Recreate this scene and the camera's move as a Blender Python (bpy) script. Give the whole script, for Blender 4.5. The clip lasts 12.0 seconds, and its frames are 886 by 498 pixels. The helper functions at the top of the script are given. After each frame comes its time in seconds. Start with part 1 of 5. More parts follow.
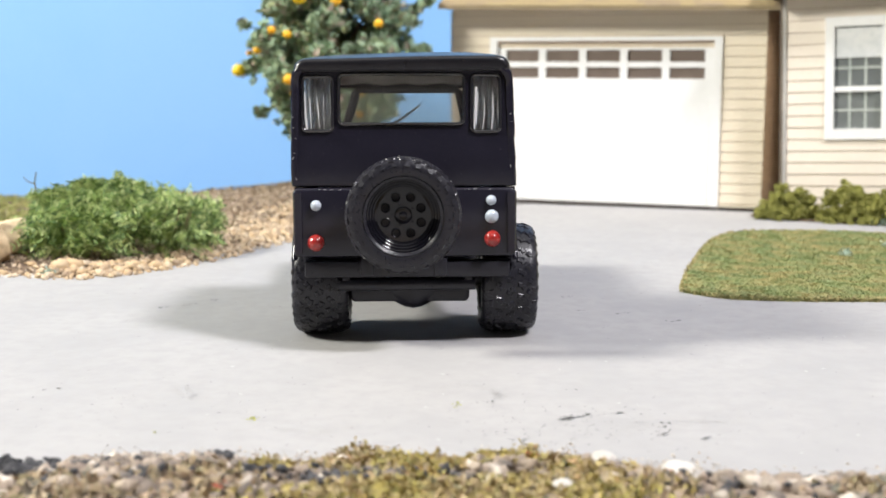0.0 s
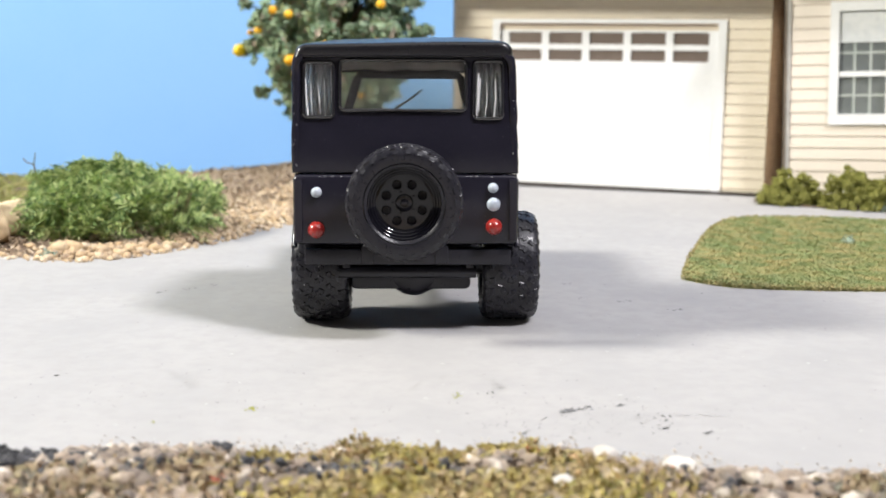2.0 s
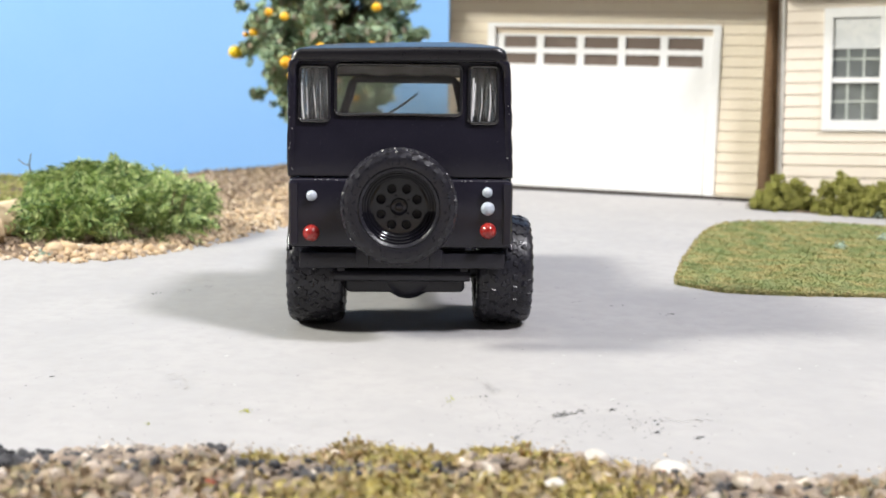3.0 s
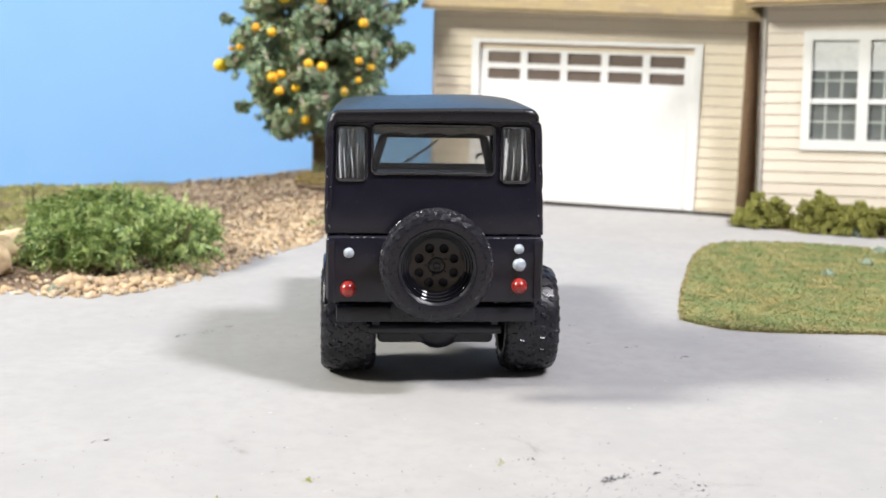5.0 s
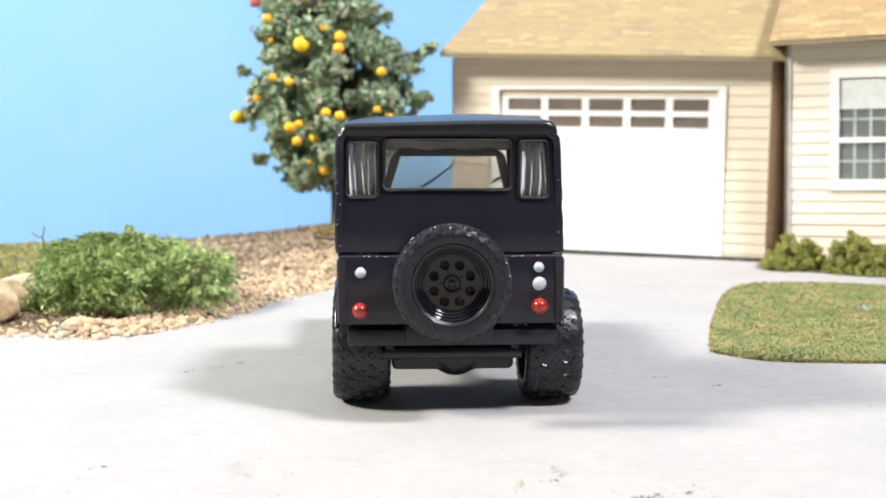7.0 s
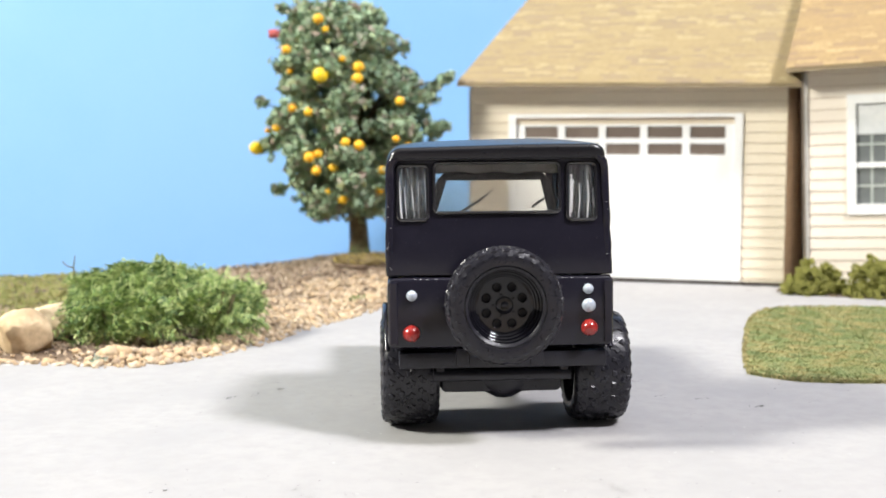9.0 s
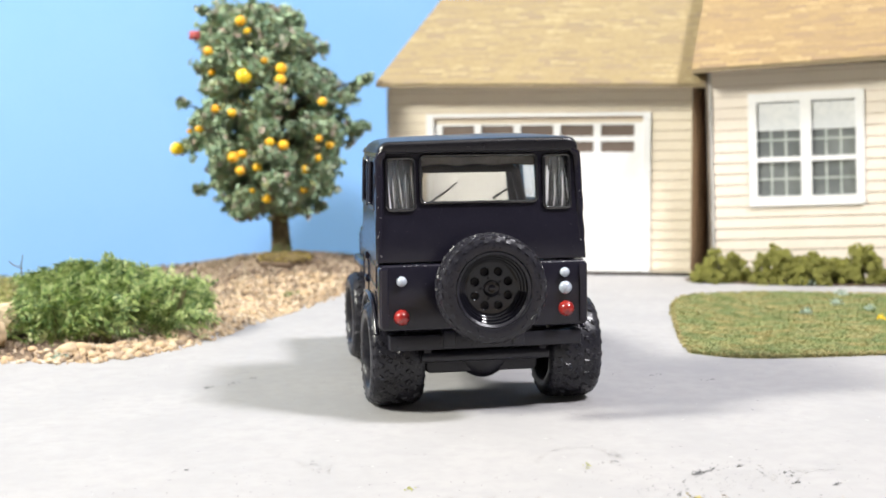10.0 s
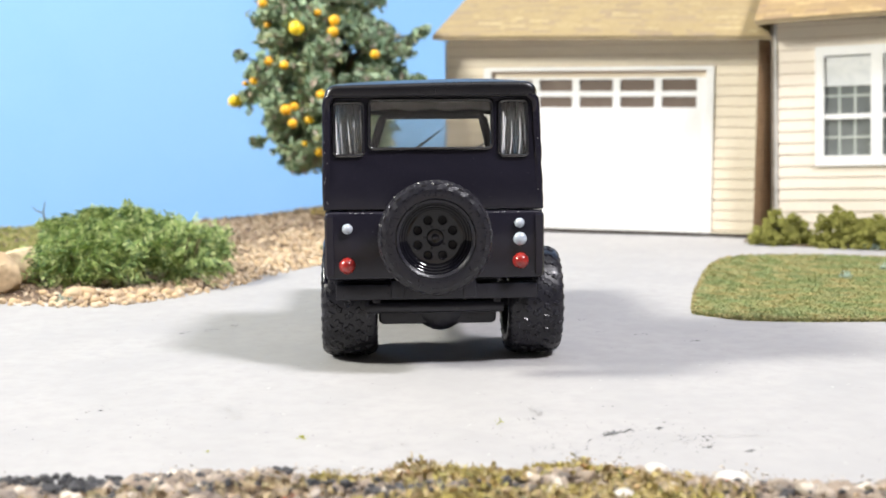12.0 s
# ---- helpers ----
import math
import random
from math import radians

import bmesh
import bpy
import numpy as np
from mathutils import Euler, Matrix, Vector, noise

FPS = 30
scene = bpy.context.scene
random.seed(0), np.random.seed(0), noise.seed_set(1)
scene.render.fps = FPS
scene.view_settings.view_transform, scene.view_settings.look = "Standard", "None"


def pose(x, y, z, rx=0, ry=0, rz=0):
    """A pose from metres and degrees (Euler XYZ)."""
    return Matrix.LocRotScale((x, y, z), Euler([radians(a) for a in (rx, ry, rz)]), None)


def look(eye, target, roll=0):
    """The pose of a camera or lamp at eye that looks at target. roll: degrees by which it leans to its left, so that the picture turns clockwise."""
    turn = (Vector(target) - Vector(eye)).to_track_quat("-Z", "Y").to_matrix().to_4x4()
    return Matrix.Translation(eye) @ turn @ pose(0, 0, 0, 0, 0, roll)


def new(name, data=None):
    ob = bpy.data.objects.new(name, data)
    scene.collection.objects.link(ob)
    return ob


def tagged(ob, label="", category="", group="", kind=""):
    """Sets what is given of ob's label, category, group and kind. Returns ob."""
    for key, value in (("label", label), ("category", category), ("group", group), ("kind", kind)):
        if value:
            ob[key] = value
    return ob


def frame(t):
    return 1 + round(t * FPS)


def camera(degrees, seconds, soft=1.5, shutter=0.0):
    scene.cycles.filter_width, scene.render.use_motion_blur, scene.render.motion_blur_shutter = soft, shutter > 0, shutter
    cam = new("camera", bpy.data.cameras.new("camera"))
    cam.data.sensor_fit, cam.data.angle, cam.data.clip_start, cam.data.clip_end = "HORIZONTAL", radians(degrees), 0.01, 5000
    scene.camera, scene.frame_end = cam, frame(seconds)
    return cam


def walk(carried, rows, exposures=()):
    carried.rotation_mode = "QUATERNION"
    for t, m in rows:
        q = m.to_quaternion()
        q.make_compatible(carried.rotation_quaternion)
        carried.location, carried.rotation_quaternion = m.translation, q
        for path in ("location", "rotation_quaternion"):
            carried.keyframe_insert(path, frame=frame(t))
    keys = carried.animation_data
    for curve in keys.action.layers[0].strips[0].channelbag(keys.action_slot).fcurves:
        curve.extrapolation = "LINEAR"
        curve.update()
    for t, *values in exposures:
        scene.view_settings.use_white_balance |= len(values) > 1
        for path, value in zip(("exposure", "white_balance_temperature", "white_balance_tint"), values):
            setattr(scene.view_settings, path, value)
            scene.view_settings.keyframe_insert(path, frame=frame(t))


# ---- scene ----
CM = 0.01  # the diorama is built in centimetres

# ---------------------------------------------------------------- camera
cam = camera(39.6, 12.0, soft=1.7)
cam.data.dof.use_dof = True
cam.data.dof.focus_distance = 15.2 * CM
cam.data.dof.aperture_fstop = 50.0
PATH = [
    (0, 0.691, -14.519, 3.311, 0.890, -8.238, -0.099),
    (0.5, 0.693, -14.497, 3.337, 0.914, -8.522, -0.028),
    (1, 0.699, -14.516, 3.345, 1.008, -8.915, 0.047),
    (1.5, 0.695, -14.433, 3.343, 0.938, -8.858, 0.105),
    (2, 0.682, -14.399, 3.417, 0.911, -9.283, 0.320),
    (2.5, 0.681, -14.459, 3.448, 0.807, -9.448, 0.555),
    (3, 0.679, -14.475, 3.456, 0.624, -9.205, 0.730),
    (3.2, 0.687, -14.613, 3.438, 0.492, -8.871, 0.675),
    (4.8, -0.301, -14.888, 4.478, -2.306, -10.285, 0.992),
    (5, -0.475, -14.732, 4.505, -2.253, -10.445, 1.156),
    (5.5, -0.295, -14.347, 3.948, -1.437, -9.889, 0.785),
    (6, -0.442, -14.121, 3.754, -1.012, -8.212, 0.504),
    (6.5, -0.466, -14.123, 3.796, -1.076, -7.118, 0.121),
    (7, -0.313, -14.177, 3.681, -0.932, -6.734, 0.135),
    (7.5, 0.337, -13.860, 3.555, 1.638, -6.090, -0.195),
    (7.7, 0.631, -13.736, 3.528, 3.099, -5.915, -0.310),
    (9.3, -1.805, -14.650, 3.613, -3.784, -5.117, -0.302),
    (9.5, -2.311, -14.902, 3.689, -5.584, -5.097, -0.305),
    (10, -2.591, -15.023, 3.463, -7.880, -5.055, -0.713),
    (10.5, -1.077, -14.594, 3.485, -3.970, -5.646, -0.455),
    (11, -0.221, -14.495, 3.183, -0.362, -8.301, -0.545),
    (11.5, -0.090, -14.699, 3.168, 0.115, -7.687, -0.830),
    (12, -0.083, -14.779, 3.215, -0.751, -6.692, -0.315),
]
walk(cam, [(t, pose(x * CM, y * CM, z * CM, 90 + pitch, 0, yaw) @ pose(0, 0, 0, 0, 0, roll))
           for t, x, y, z, yaw, pitch, roll in PATH],
     exposures=[(0.0, -0.04), (3.0, -0.04), (5.0, -0.08), (6.0, 0.22), (7.0, 0.21), (7.5, 0.25), (9.5, 0.09), (10.5, 0.13), (11.2, 0.14), (12.0, 0.08)])

# ---------------------------------------------------------------- light
world = bpy.data.worlds.new("room_light")
scene.world = world
world.use_nodes = True
world.node_tree.nodes["Background"].inputs["Color"].default_value = (1.0, 0.965, 0.915, 1)
world.node_tree.nodes["Background"].inputs["Strength"].default_value = 0.02


def lamp(name, eye, target, size, power, colour):
    data = bpy.data.lights.new(name, "AREA")
    data.shape, data.size, data.energy, data.color = "DISK", size * CM, power, colour
    ob = new(name, data)
    ob.matrix_world = look([v * CM for v in eye], [v * CM for v in target])
    return tagged(ob, "round white desk lamp shining on the diorama", "lamp")


lamp("desk_lamp", (46, -28, 74), (0, 4, 0), 15, 11.2, (0.975, 0.952, 1.0))
lamp("desk_lamp", (-58, -5, 45), (0, 4, 0), 15, 9.7, (0.975, 0.957, 0.87))

fill = bpy.data.lights.new("ceiling_light", "AREA")
fill.shape, fill.size, fill.energy, fill.color = "SQUARE", 2.0, 17.5, (0.982, 0.957, 0.90)
tagged(new("ceiling_light", fill), "wide white ceiling light over the room", "ceiling light").matrix_world = look((0, -0.1, 2.36), (0, -0.1, 0))

# ---------------------------------------------------------------- materials


def mixed(nodes, links, fac, a, b, blend="MIX"):
    mix = nodes.new("ShaderNodeMix")
    mix.data_type, mix.blend_type = "RGBA", blend
    for socket, value in ((mix.inputs[0], fac), (mix.inputs[6], a), (mix.inputs[7], b)):
        if isinstance(value, bpy.types.NodeSocket):
            links.new(value, socket)
        elif isinstance(value, (int, float)):
            socket.default_value = value
        else:
            socket.default_value = (*value, 1)
    return mix.outputs[2]


def noise_of(nodes, links, where, scale, detail=4.0, rough=0.55):
    tex = nodes.new("ShaderNodeTexNoise")
    tex.inputs["Scale"].default_value, tex.inputs["Detail"].default_value = scale / CM, detail
    tex.inputs["Roughness"].default_value = rough
    links.new(where, tex.inputs["Vector"])
    return tex.outputs["Fac"]


def ramp_of(nodes, links, value, stops):
    ramp = nodes.new("ShaderNodeValToRGB")
    links.new(value, ramp.inputs[0])
    els = ramp.color_ramp.elements
    while len(els) < len(stops):
        els.new(0.5)
    for el, (at, col) in zip(els, stops):
        el.position = at
        el.color = (*col, 1) if not isinstance(col, (int, float)) else (col, col, col, 1)
    return ramp.outputs[0]


def surface(name, base, spots=None, scale=1.5, low=0.42, high=0.62, fine=None, fine_scale=12.0, rough=0.6, rough_var=0.12,
            bump=0.0, bump_scale=20.0, metallic=0.0, coat=0.0, specular=0.5, pick="", picks=(), pick_mix=1.0, local=False):
    """A surface with broad patches (base to spots), fine grain, uneven gloss and fine relief; scales are per centimetre.
    pick: a colour out of picks for each object or for each loose piece."""
    m = bpy.data.materials.new(name)
    m.use_nodes = True
    nodes, links = m.node_tree.nodes, m.node_tree.links
    bsdf = nodes["Principled BSDF"]
    if local:
        where = nodes.new("ShaderNodeTexCoord").outputs["Object"]
    else:
        where = nodes.new("ShaderNodeNewGeometry").outputs["Position"]
    broad = noise_of(nodes, links, where, scale)
    colour = mixed(nodes, links, ramp_of(nodes, links, broad, ((low, 0.0), (high, 1.0))), base, spots or base)
    if pick:
        if pick == "object":
            chance = nodes.new("ShaderNodeObjectInfo").outputs["Random"]
        else:
            chance = nodes.new("ShaderNodeNewGeometry").outputs["Random Per Island"]
        stops = [((n + 0.5) / len(picks), c) for n, c in enumerate(picks)]
        colour = mixed(nodes, links, pick_mix, colour, ramp_of(nodes, links, chance, stops))
    grain = noise_of(nodes, links, where, fine_scale, 6.0, 0.65)
    if fine:
        colour = mixed(nodes, links, ramp_of(nodes, links, grain, ((0.45, 0.0), (0.72, 1.0))), colour, fine)
    links.new(colour, bsdf.inputs["Base Color"])
    gloss = nodes.new("ShaderNodeMapRange")
    links.new(grain, gloss.inputs[0])
    gloss.inputs[1].default_value, gloss.inputs[2].default_value = 0.3, 0.7
    gloss.inputs[3].default_value, gloss.inputs[4].default_value = max(rough - rough_var, 0.02), min(rough + rough_var, 1)
    links.new(gloss.outputs[0], bsdf.inputs["Roughness"])
    bsdf.inputs["Metallic"].default_value = metallic
    bsdf.inputs["Coat Weight"].default_value = coat
    bsdf.inputs["Coat Roughness"].default_value = 0.12
    bsdf.inputs["Specular IOR Level"].default_value = specular
    if bump:
        relief = nodes.new("ShaderNodeBump")
        relief.inputs["Strength"].default_value = bump
        relief.inputs["Distance"].default_value = 0.02 * CM
        links.new(noise_of(nodes, links, where, bump_scale, 5.0, 0.6), relief.inputs["Height"])
        links.new(relief.outputs[0], bsdf.inputs["Normal"])
    return m


def clear_plastic(name, tint=(0.87, 0.87, 0.86), rough=0.03, clear=0.975):
    m = bpy.data.materials.new(name)
    m.use_nodes = True
    bsdf = m.node_tree.nodes["Principled BSDF"]
    bsdf.inputs["Base Color"].default_value = (*tint, 1)
    bsdf.inputs["Roughness"].default_value = rough
    bsdf.inputs["Transmission Weight"].default_value = clear
    bsdf.inputs["IOR"].default_value = 1.4
    return m


M_CONCRETE = surface("painted_concrete", (0.358, 0.350, 0.348), (0.318, 0.314, 0.316), 0.6, 0.42, 0.74, (0.330, 0.325, 0.325), 4.0, 0.7,
                     bump=0.15, bump_scale=9, specular=0.06)
M_ROOM_WALL = surface("grey_wall_paint", (0.42, 0.415, 0.42), (0.40, 0.395, 0.40), 0.02, fine=(0.39, 0.385, 0.39), fine_scale=0.5, rough=0.8, bump=0.1, bump_scale=2)
M_CEILING = surface("white_ceiling_paint", (0.74, 0.74, 0.73), (0.71, 0.71, 0.70), 0.02, rough=0.8)
M_ROOM_FLOOR = surface("grey_floor_covering", (0.13, 0.13, 0.14), (0.11, 0.11, 0.12), 0.03, fine=(0.10, 0.10, 0.105), fine_scale=0.6, rough=0.5)
M_BACKDROP = surface("sky_blue_paint", (0.220, 0.440, 0.778), (0.241, 0.460, 0.788), 0.12, rough=0.75, bump=0.08, bump_scale=10)
M_SIDING = surface("cream_siding", (0.78, 0.695, 0.56), (0.75, 0.665, 0.525), 0.7, fine=(0.74, 0.655, 0.515), fine_scale=14, rough=0.6, bump=0.1)
M_SIDING_LIGHT = surface("pale_siding", (0.80, 0.72, 0.625), (0.77, 0.69, 0.595), 0.7, fine=(0.75, 0.67, 0.575), fine_scale=14, rough=0.6, bump=0.1)
# browner, darker copy of the cream siding: the slot's shade put into its colour
M_SLOT_SHADE = surface("slot_shaded_siding", (0.50, 0.375, 0.29), (0.43, 0.32, 0.245), 0.9, fine=(0.40, 0.30, 0.23), fine_scale=9, rough=0.75, bump=0.1)
M_BROWN_TRIM = surface("brown_card_edge", (0.14, 0.11, 0.085), (0.20, 0.16, 0.125), 1.5, rough=0.7)
M_GLAZING_BAR = surface("grey_green_printed_bar", (0.46, 0.49, 0.46), (0.38, 0.42, 0.39), 2.0, rough=0.5)
M_WALL_CARD = surface("siding_joint_card", (0.58, 0.46, 0.37), (0.52, 0.41, 0.33), 1.5, rough=0.8)
M_WHITE = surface("white_card", (0.83, 0.83, 0.83), (0.80, 0.80, 0.80), 0.8, fine=(0.79, 0.79, 0.79), fine_scale=10, rough=0.5)
M_BEIGE = surface("beige_card", (0.66, 0.57, 0.44), (0.62, 0.53, 0.40), 1.2, rough=0.65)
M_DOOR_PANE = surface("brown_grey_window_print", (0.15, 0.115, 0.095), (0.19, 0.15, 0.125), 1.0, rough=0.45)
M_WIN_PANE = surface("grey_window_print", (0.135, 0.148, 0.148), (0.19, 0.205, 0.20), 1.1, rough=0.35)
M_BLIND = surface("pale_blind_print", (0.70, 0.71, 0.71), (0.62, 0.64, 0.65), 2.0, fine=(0.6, 0.62, 0.63), fine_scale=8, rough=0.6)
M_GREY_TRIM = surface("grey_card_edge", (0.42, 0.41, 0.39), (0.52, 0.50, 0.47), 1.5, rough=0.7)
M_DARK_GAP = surface("dark_card_edge", (0.03, 0.025, 0.02), (0.05, 0.04, 0.035), 2, rough=0.8)
TAN_SHINGLES = ((0.310, 0.236, 0.118), (0.298, 0.225, 0.114), (0.322, 0.248, 0.124), (0.306, 0.232, 0.117), (0.425, 0.343, 0.178), (0.312, 0.238, 0.120), (0.240, 0.180, 0.120), (0.300, 0.228, 0.118), (0.222, 0.166, 0.112), (0.318, 0.244, 0.120))
M_SHINGLE = surface("tan_shingle", (0.320, 0.243, 0.117), (0.245, 0.182, 0.092), 1.0, fine=(0.265, 0.198, 0.101), fine_scale=9, rough=0.8,
                    bump=0.3, pick="object", picks=TAN_SHINGLES, pick_mix=0.8)
M_SHINGLE_REST = surface("tan_shingle_far", (0.320, 0.243, 0.117), (0.245, 0.182, 0.092), 1.0, fine=(0.265, 0.198, 0.101), fine_scale=9, rough=0.8,
                         bump=0.3, pick="island", picks=TAN_SHINGLES, pick_mix=0.8)
RUSSET_SHINGLES = tuple((r * 1.04, g * 0.93, b * 0.86) for r, g, b in TAN_SHINGLES)
M_SHINGLE_HOUSE = surface("russet_tan_shingle", (0.325, 0.234, 0.109), (0.250, 0.176, 0.086), 1.0, fine=(0.270, 0.192, 0.095), fine_scale=9, rough=0.8,
                          bump=0.3, pick="object", picks=RUSSET_SHINGLES, pick_mix=0.85)
M_SHINGLE_HOUSE_REST = surface("russet_tan_shingle_far", (0.325, 0.234, 0.109), (0.250, 0.176, 0.086), 1.0, fine=(0.270, 0.192, 0.095), fine_scale=9, rough=0.8,
                               bump=0.3, pick="island", picks=RUSSET_SHINGLES, pick_mix=0.85)
M_ROOF_CARD = surface("roof_card", (0.27, 0.21, 0.125), (0.24, 0.185, 0.11), 1.4, rough=0.85)
M_BLACK = surface("black_toy_paint", (0.0122, 0.0112, 0.0195), (0.0135, 0.0124, 0.0212), 1.5, fine=(0.0142, 0.0132, 0.0222), fine_scale=25, rough=0.21,
                  rough_var=0.07, bump=0.2, bump_scale=4.0, specular=0.40)
M_GLOSS = surface("gloss_black_plastic", (0.0045, 0.0044, 0.0070), (0.006, 0.0058, 0.0088), 2, rough=0.10, rough_var=0.03, specular=0.40)
M_LIP = surface("wet_gloss_black", (0.010, 0.0095, 0.013), (0.012, 0.0115, 0.015), 2, rough=0.15, rough_var=0.06, bump=0.3, bump_scale=6, specular=0.8, coat=1.0)
M_ROOF_PAINT = surface("black_roof_paint", (0.006, 0.0055, 0.008), (0.008, 0.0075, 0.010), 1.0, rough=0.30, rough_var=0.04, bump=0.02, bump_scale=8)
M_CHASSIS = surface("dull_black_plastic", (0.0105, 0.0102, 0.0155), (0.0140, 0.0136, 0.0200), 3, rough=0.36, bump=0.2, specular=0.4)
M_RUBBER = surface("black_rubber", (0.0112, 0.0110, 0.0165), (0.0145, 0.0142, 0.0205), 3, fine=(0.016, 0.0157, 0.022), fine_scale=20, rough=0.34, bump=0.2,
                   bump_scale=25, specular=0.45)
M_INSIDE = surface("dark_interior_plastic", (0.026, 0.018, 0.019), (0.036, 0.025, 0.025), 2, rough=0.45)
M_WIPER = surface("grey_clear_moulding", (0.34, 0.32, 0.32), (0.46, 0.44, 0.43), 3, rough=0.4)
M_MILKY = surface("milky_clear_plastic", (0.30, 0.29, 0.29), (0.42, 0.41, 0.40), 2.2, rough=0.22, coat=0.3)
M_RED = surface("red_lens_paint", (0.27, 0.016, 0.014), (0.33, 0.026, 0.020), 8, rough=0.28, coat=0.4)
M_LENS = surface("pale_grey_lens_paint", (0.38, 0.43, 0.50), (0.48, 0.52, 0.58), 9, rough=0.3, coat=0.3)
M_CHROME = surface("chrome_hub", (0.75, 0.75, 0.76), (0.68, 0.68, 0.70), 5, rough=0.15, metallic=1.0)
M_CHIP = surface("bare_metal_chip", (0.55, 0.55, 0.56), (0.45, 0.45, 0.46), 9, rough=0.35, metallic=0.8)
M_CLEAR = clear_plastic("clear_plastic")
M_HAZY = clear_plastic("hazy_clear_plastic", (0.96, 0.93, 0.85), 0.045, 0.88)
# whitened plastic that stands in for bright highlights on clear ripples
M_GLINT = clear_plastic("whitened_glint_ridge", (0.95, 0.95, 0.95), 0.06, 0.32)
M_STREAK = clear_plastic("cloudy_plastic", (0.92, 0.92, 0.92), 0.05, 0.60)
M_DIRT = surface("brown_dirt", (0.095, 0.062, 0.042), (0.20, 0.138, 0.085), 1.2, fine=(0.08, 0.055, 0.038), fine_scale=7, rough=0.95, bump=0.9, bump_scale=9)
TAN_STONES = tuple((r * 1.08, g * 1.10, b * 1.10) for r, g, b in ((0.470, 0.335, 0.195), (0.540, 0.420, 0.275), (0.400, 0.270, 0.155), (0.620, 0.520, 0.390), (0.500, 0.350, 0.205), (0.300, 0.215, 0.140), (0.520, 0.440, 0.330),
              (0.230, 0.165, 0.115)))
M_PEBBLE = surface("tan_pebble", (0.527, 0.383, 0.230), fine=(0.425, 0.306, 0.187), fine_scale=10, rough=0.75, bump=0.3, pick="object", picks=TAN_STONES,
                   pick_mix=0.85)
M_PEBBLE_REST = surface("tan_gravel", (0.527, 0.383, 0.230), fine=(0.425, 0.306, 0.187), fine_scale=10, rough=0.75, bump=0.3, pick="island", picks=TAN_STONES,
                        pick_mix=0.85)
BROWN_BITS = tuple((r * 1.04, g * 1.06, b * 1.14) for r, g, b in ((0.33, 0.245, 0.16), (0.52, 0.42, 0.29), (0.42, 0.32, 0.21), (0.24, 0.175, 0.115), (0.58, 0.47, 0.34), (0.38, 0.31, 0.19)))
M_MULCH = surface("brown_mulch", (0.3, 0.2, 0.12), rough=0.9, pick="island", picks=BROWN_BITS, pick_mix=0.9)
M_BOULDER = surface("tan_sandstone", (0.78, 0.65, 0.45), (0.55, 0.42, 0.26), 1.6, fine=(0.62, 0.50, 0.33), fine_scale=6, rough=0.8, bump=0.6, bump_scale=5)
M_BOULDER_DARK = surface("brown_sandstone", (0.70, 0.54, 0.34), (0.46, 0.33, 0.19), 1.8, fine=(0.42, 0.31, 0.19), fine_scale=6, rough=0.8, bump=0.7, bump_scale=5)
M_SHRUB = surface("bright_green_fern", (0.28, 0.38, 0.10), rough=0.65, pick="island",
                  picks=((0.26, 0.37, 0.105), (0.45, 0.54, 0.20), (0.125, 0.215, 0.068), (0.62, 0.68, 0.31), (0.32, 0.425, 0.135), (0.055, 0.11, 0.045), (0.18, 0.28, 0.085)))
M_STEM = surface("green_brown_stem", (0.10, 0.11, 0.04), (0.16, 0.12, 0.06), 4, rough=0.8)
M_LEAF = surface("grey_green_leaf", (0.18, 0.29, 0.13), rough=0.8, specular=0.15, pick="island",
                 picks=((0.26, 0.37, 0.235), (0.40, 0.51, 0.34), (0.19, 0.28, 0.18), (0.46, 0.54, 0.35), (0.32, 0.46, 0.32), (0.45, 0.35, 0.29), (0.24, 0.36, 0.245), (0.36, 0.38, 0.19), (0.30, 0.43, 0.29)))
M_BARK = surface("mossy_bark", (0.17, 0.13, 0.07), (0.10, 0.12, 0.04), 2.0, fine=(0.07, 0.05, 0.03), fine_scale=9, rough=0.95, bump=0.8, bump_scale=8)
M_FRUIT = surface("orange_yellow_bead", (0.80, 0.40, 0.015), (0.86, 0.52, 0.02), 3, rough=0.4)
M_FRUIT_BIG = surface("yellow_bead", (0.88, 0.60, 0.015), (0.90, 0.66, 0.03), 3, rough=0.4)
M_FLOWER = surface("faded_red_flake", (0.42, 0.07, 0.08), (0.33, 0.08, 0.07), 5, rough=0.8)
M_BUSH = surface("olive_foam", (0.294, 0.294, 0.055), rough=0.95, specular=0.12, pick="island",
                 picks=((0.275, 0.275, 0.075), (0.345, 0.340, 0.100), (0.215, 0.225, 0.065), (0.400, 0.385, 0.125), (0.300, 0.302, 0.085)))
M_BLUE_GREEN = surface("blue_green_foam", (0.33, 0.42, 0.34), (0.40, 0.48, 0.40), 5, rough=0.85)
TURF = ((0.285, 0.290, 0.100), (0.375, 0.345, 0.135), (0.215, 0.260, 0.095), (0.440, 0.375, 0.175), (0.255, 0.305, 0.120), (0.375, 0.265, 0.120), (0.245, 0.300, 0.165), (0.185, 0.220, 0.090))
M_TURF = surface("mixed_turf", (0.185, 0.235, 0.095), (0.385, 0.325, 0.155), 2.0, 0.42, 0.58, fine=(0.200, 0.265, 0.135), fine_scale=3.2, rough=0.95, specular=0.1, pick="island", picks=TURF, pick_mix=0.22)
M_BASE_TURF = surface("yellow_olive_turf", (0.30, 0.25, 0.07), rough=0.95, specular=0.1, pick="island", picks=((0.36, 0.29, 0.09), (0.27, 0.22, 0.09), (0.24, 0.175, 0.105), (0.40, 0.32, 0.13), (0.19, 0.14, 0.095)))
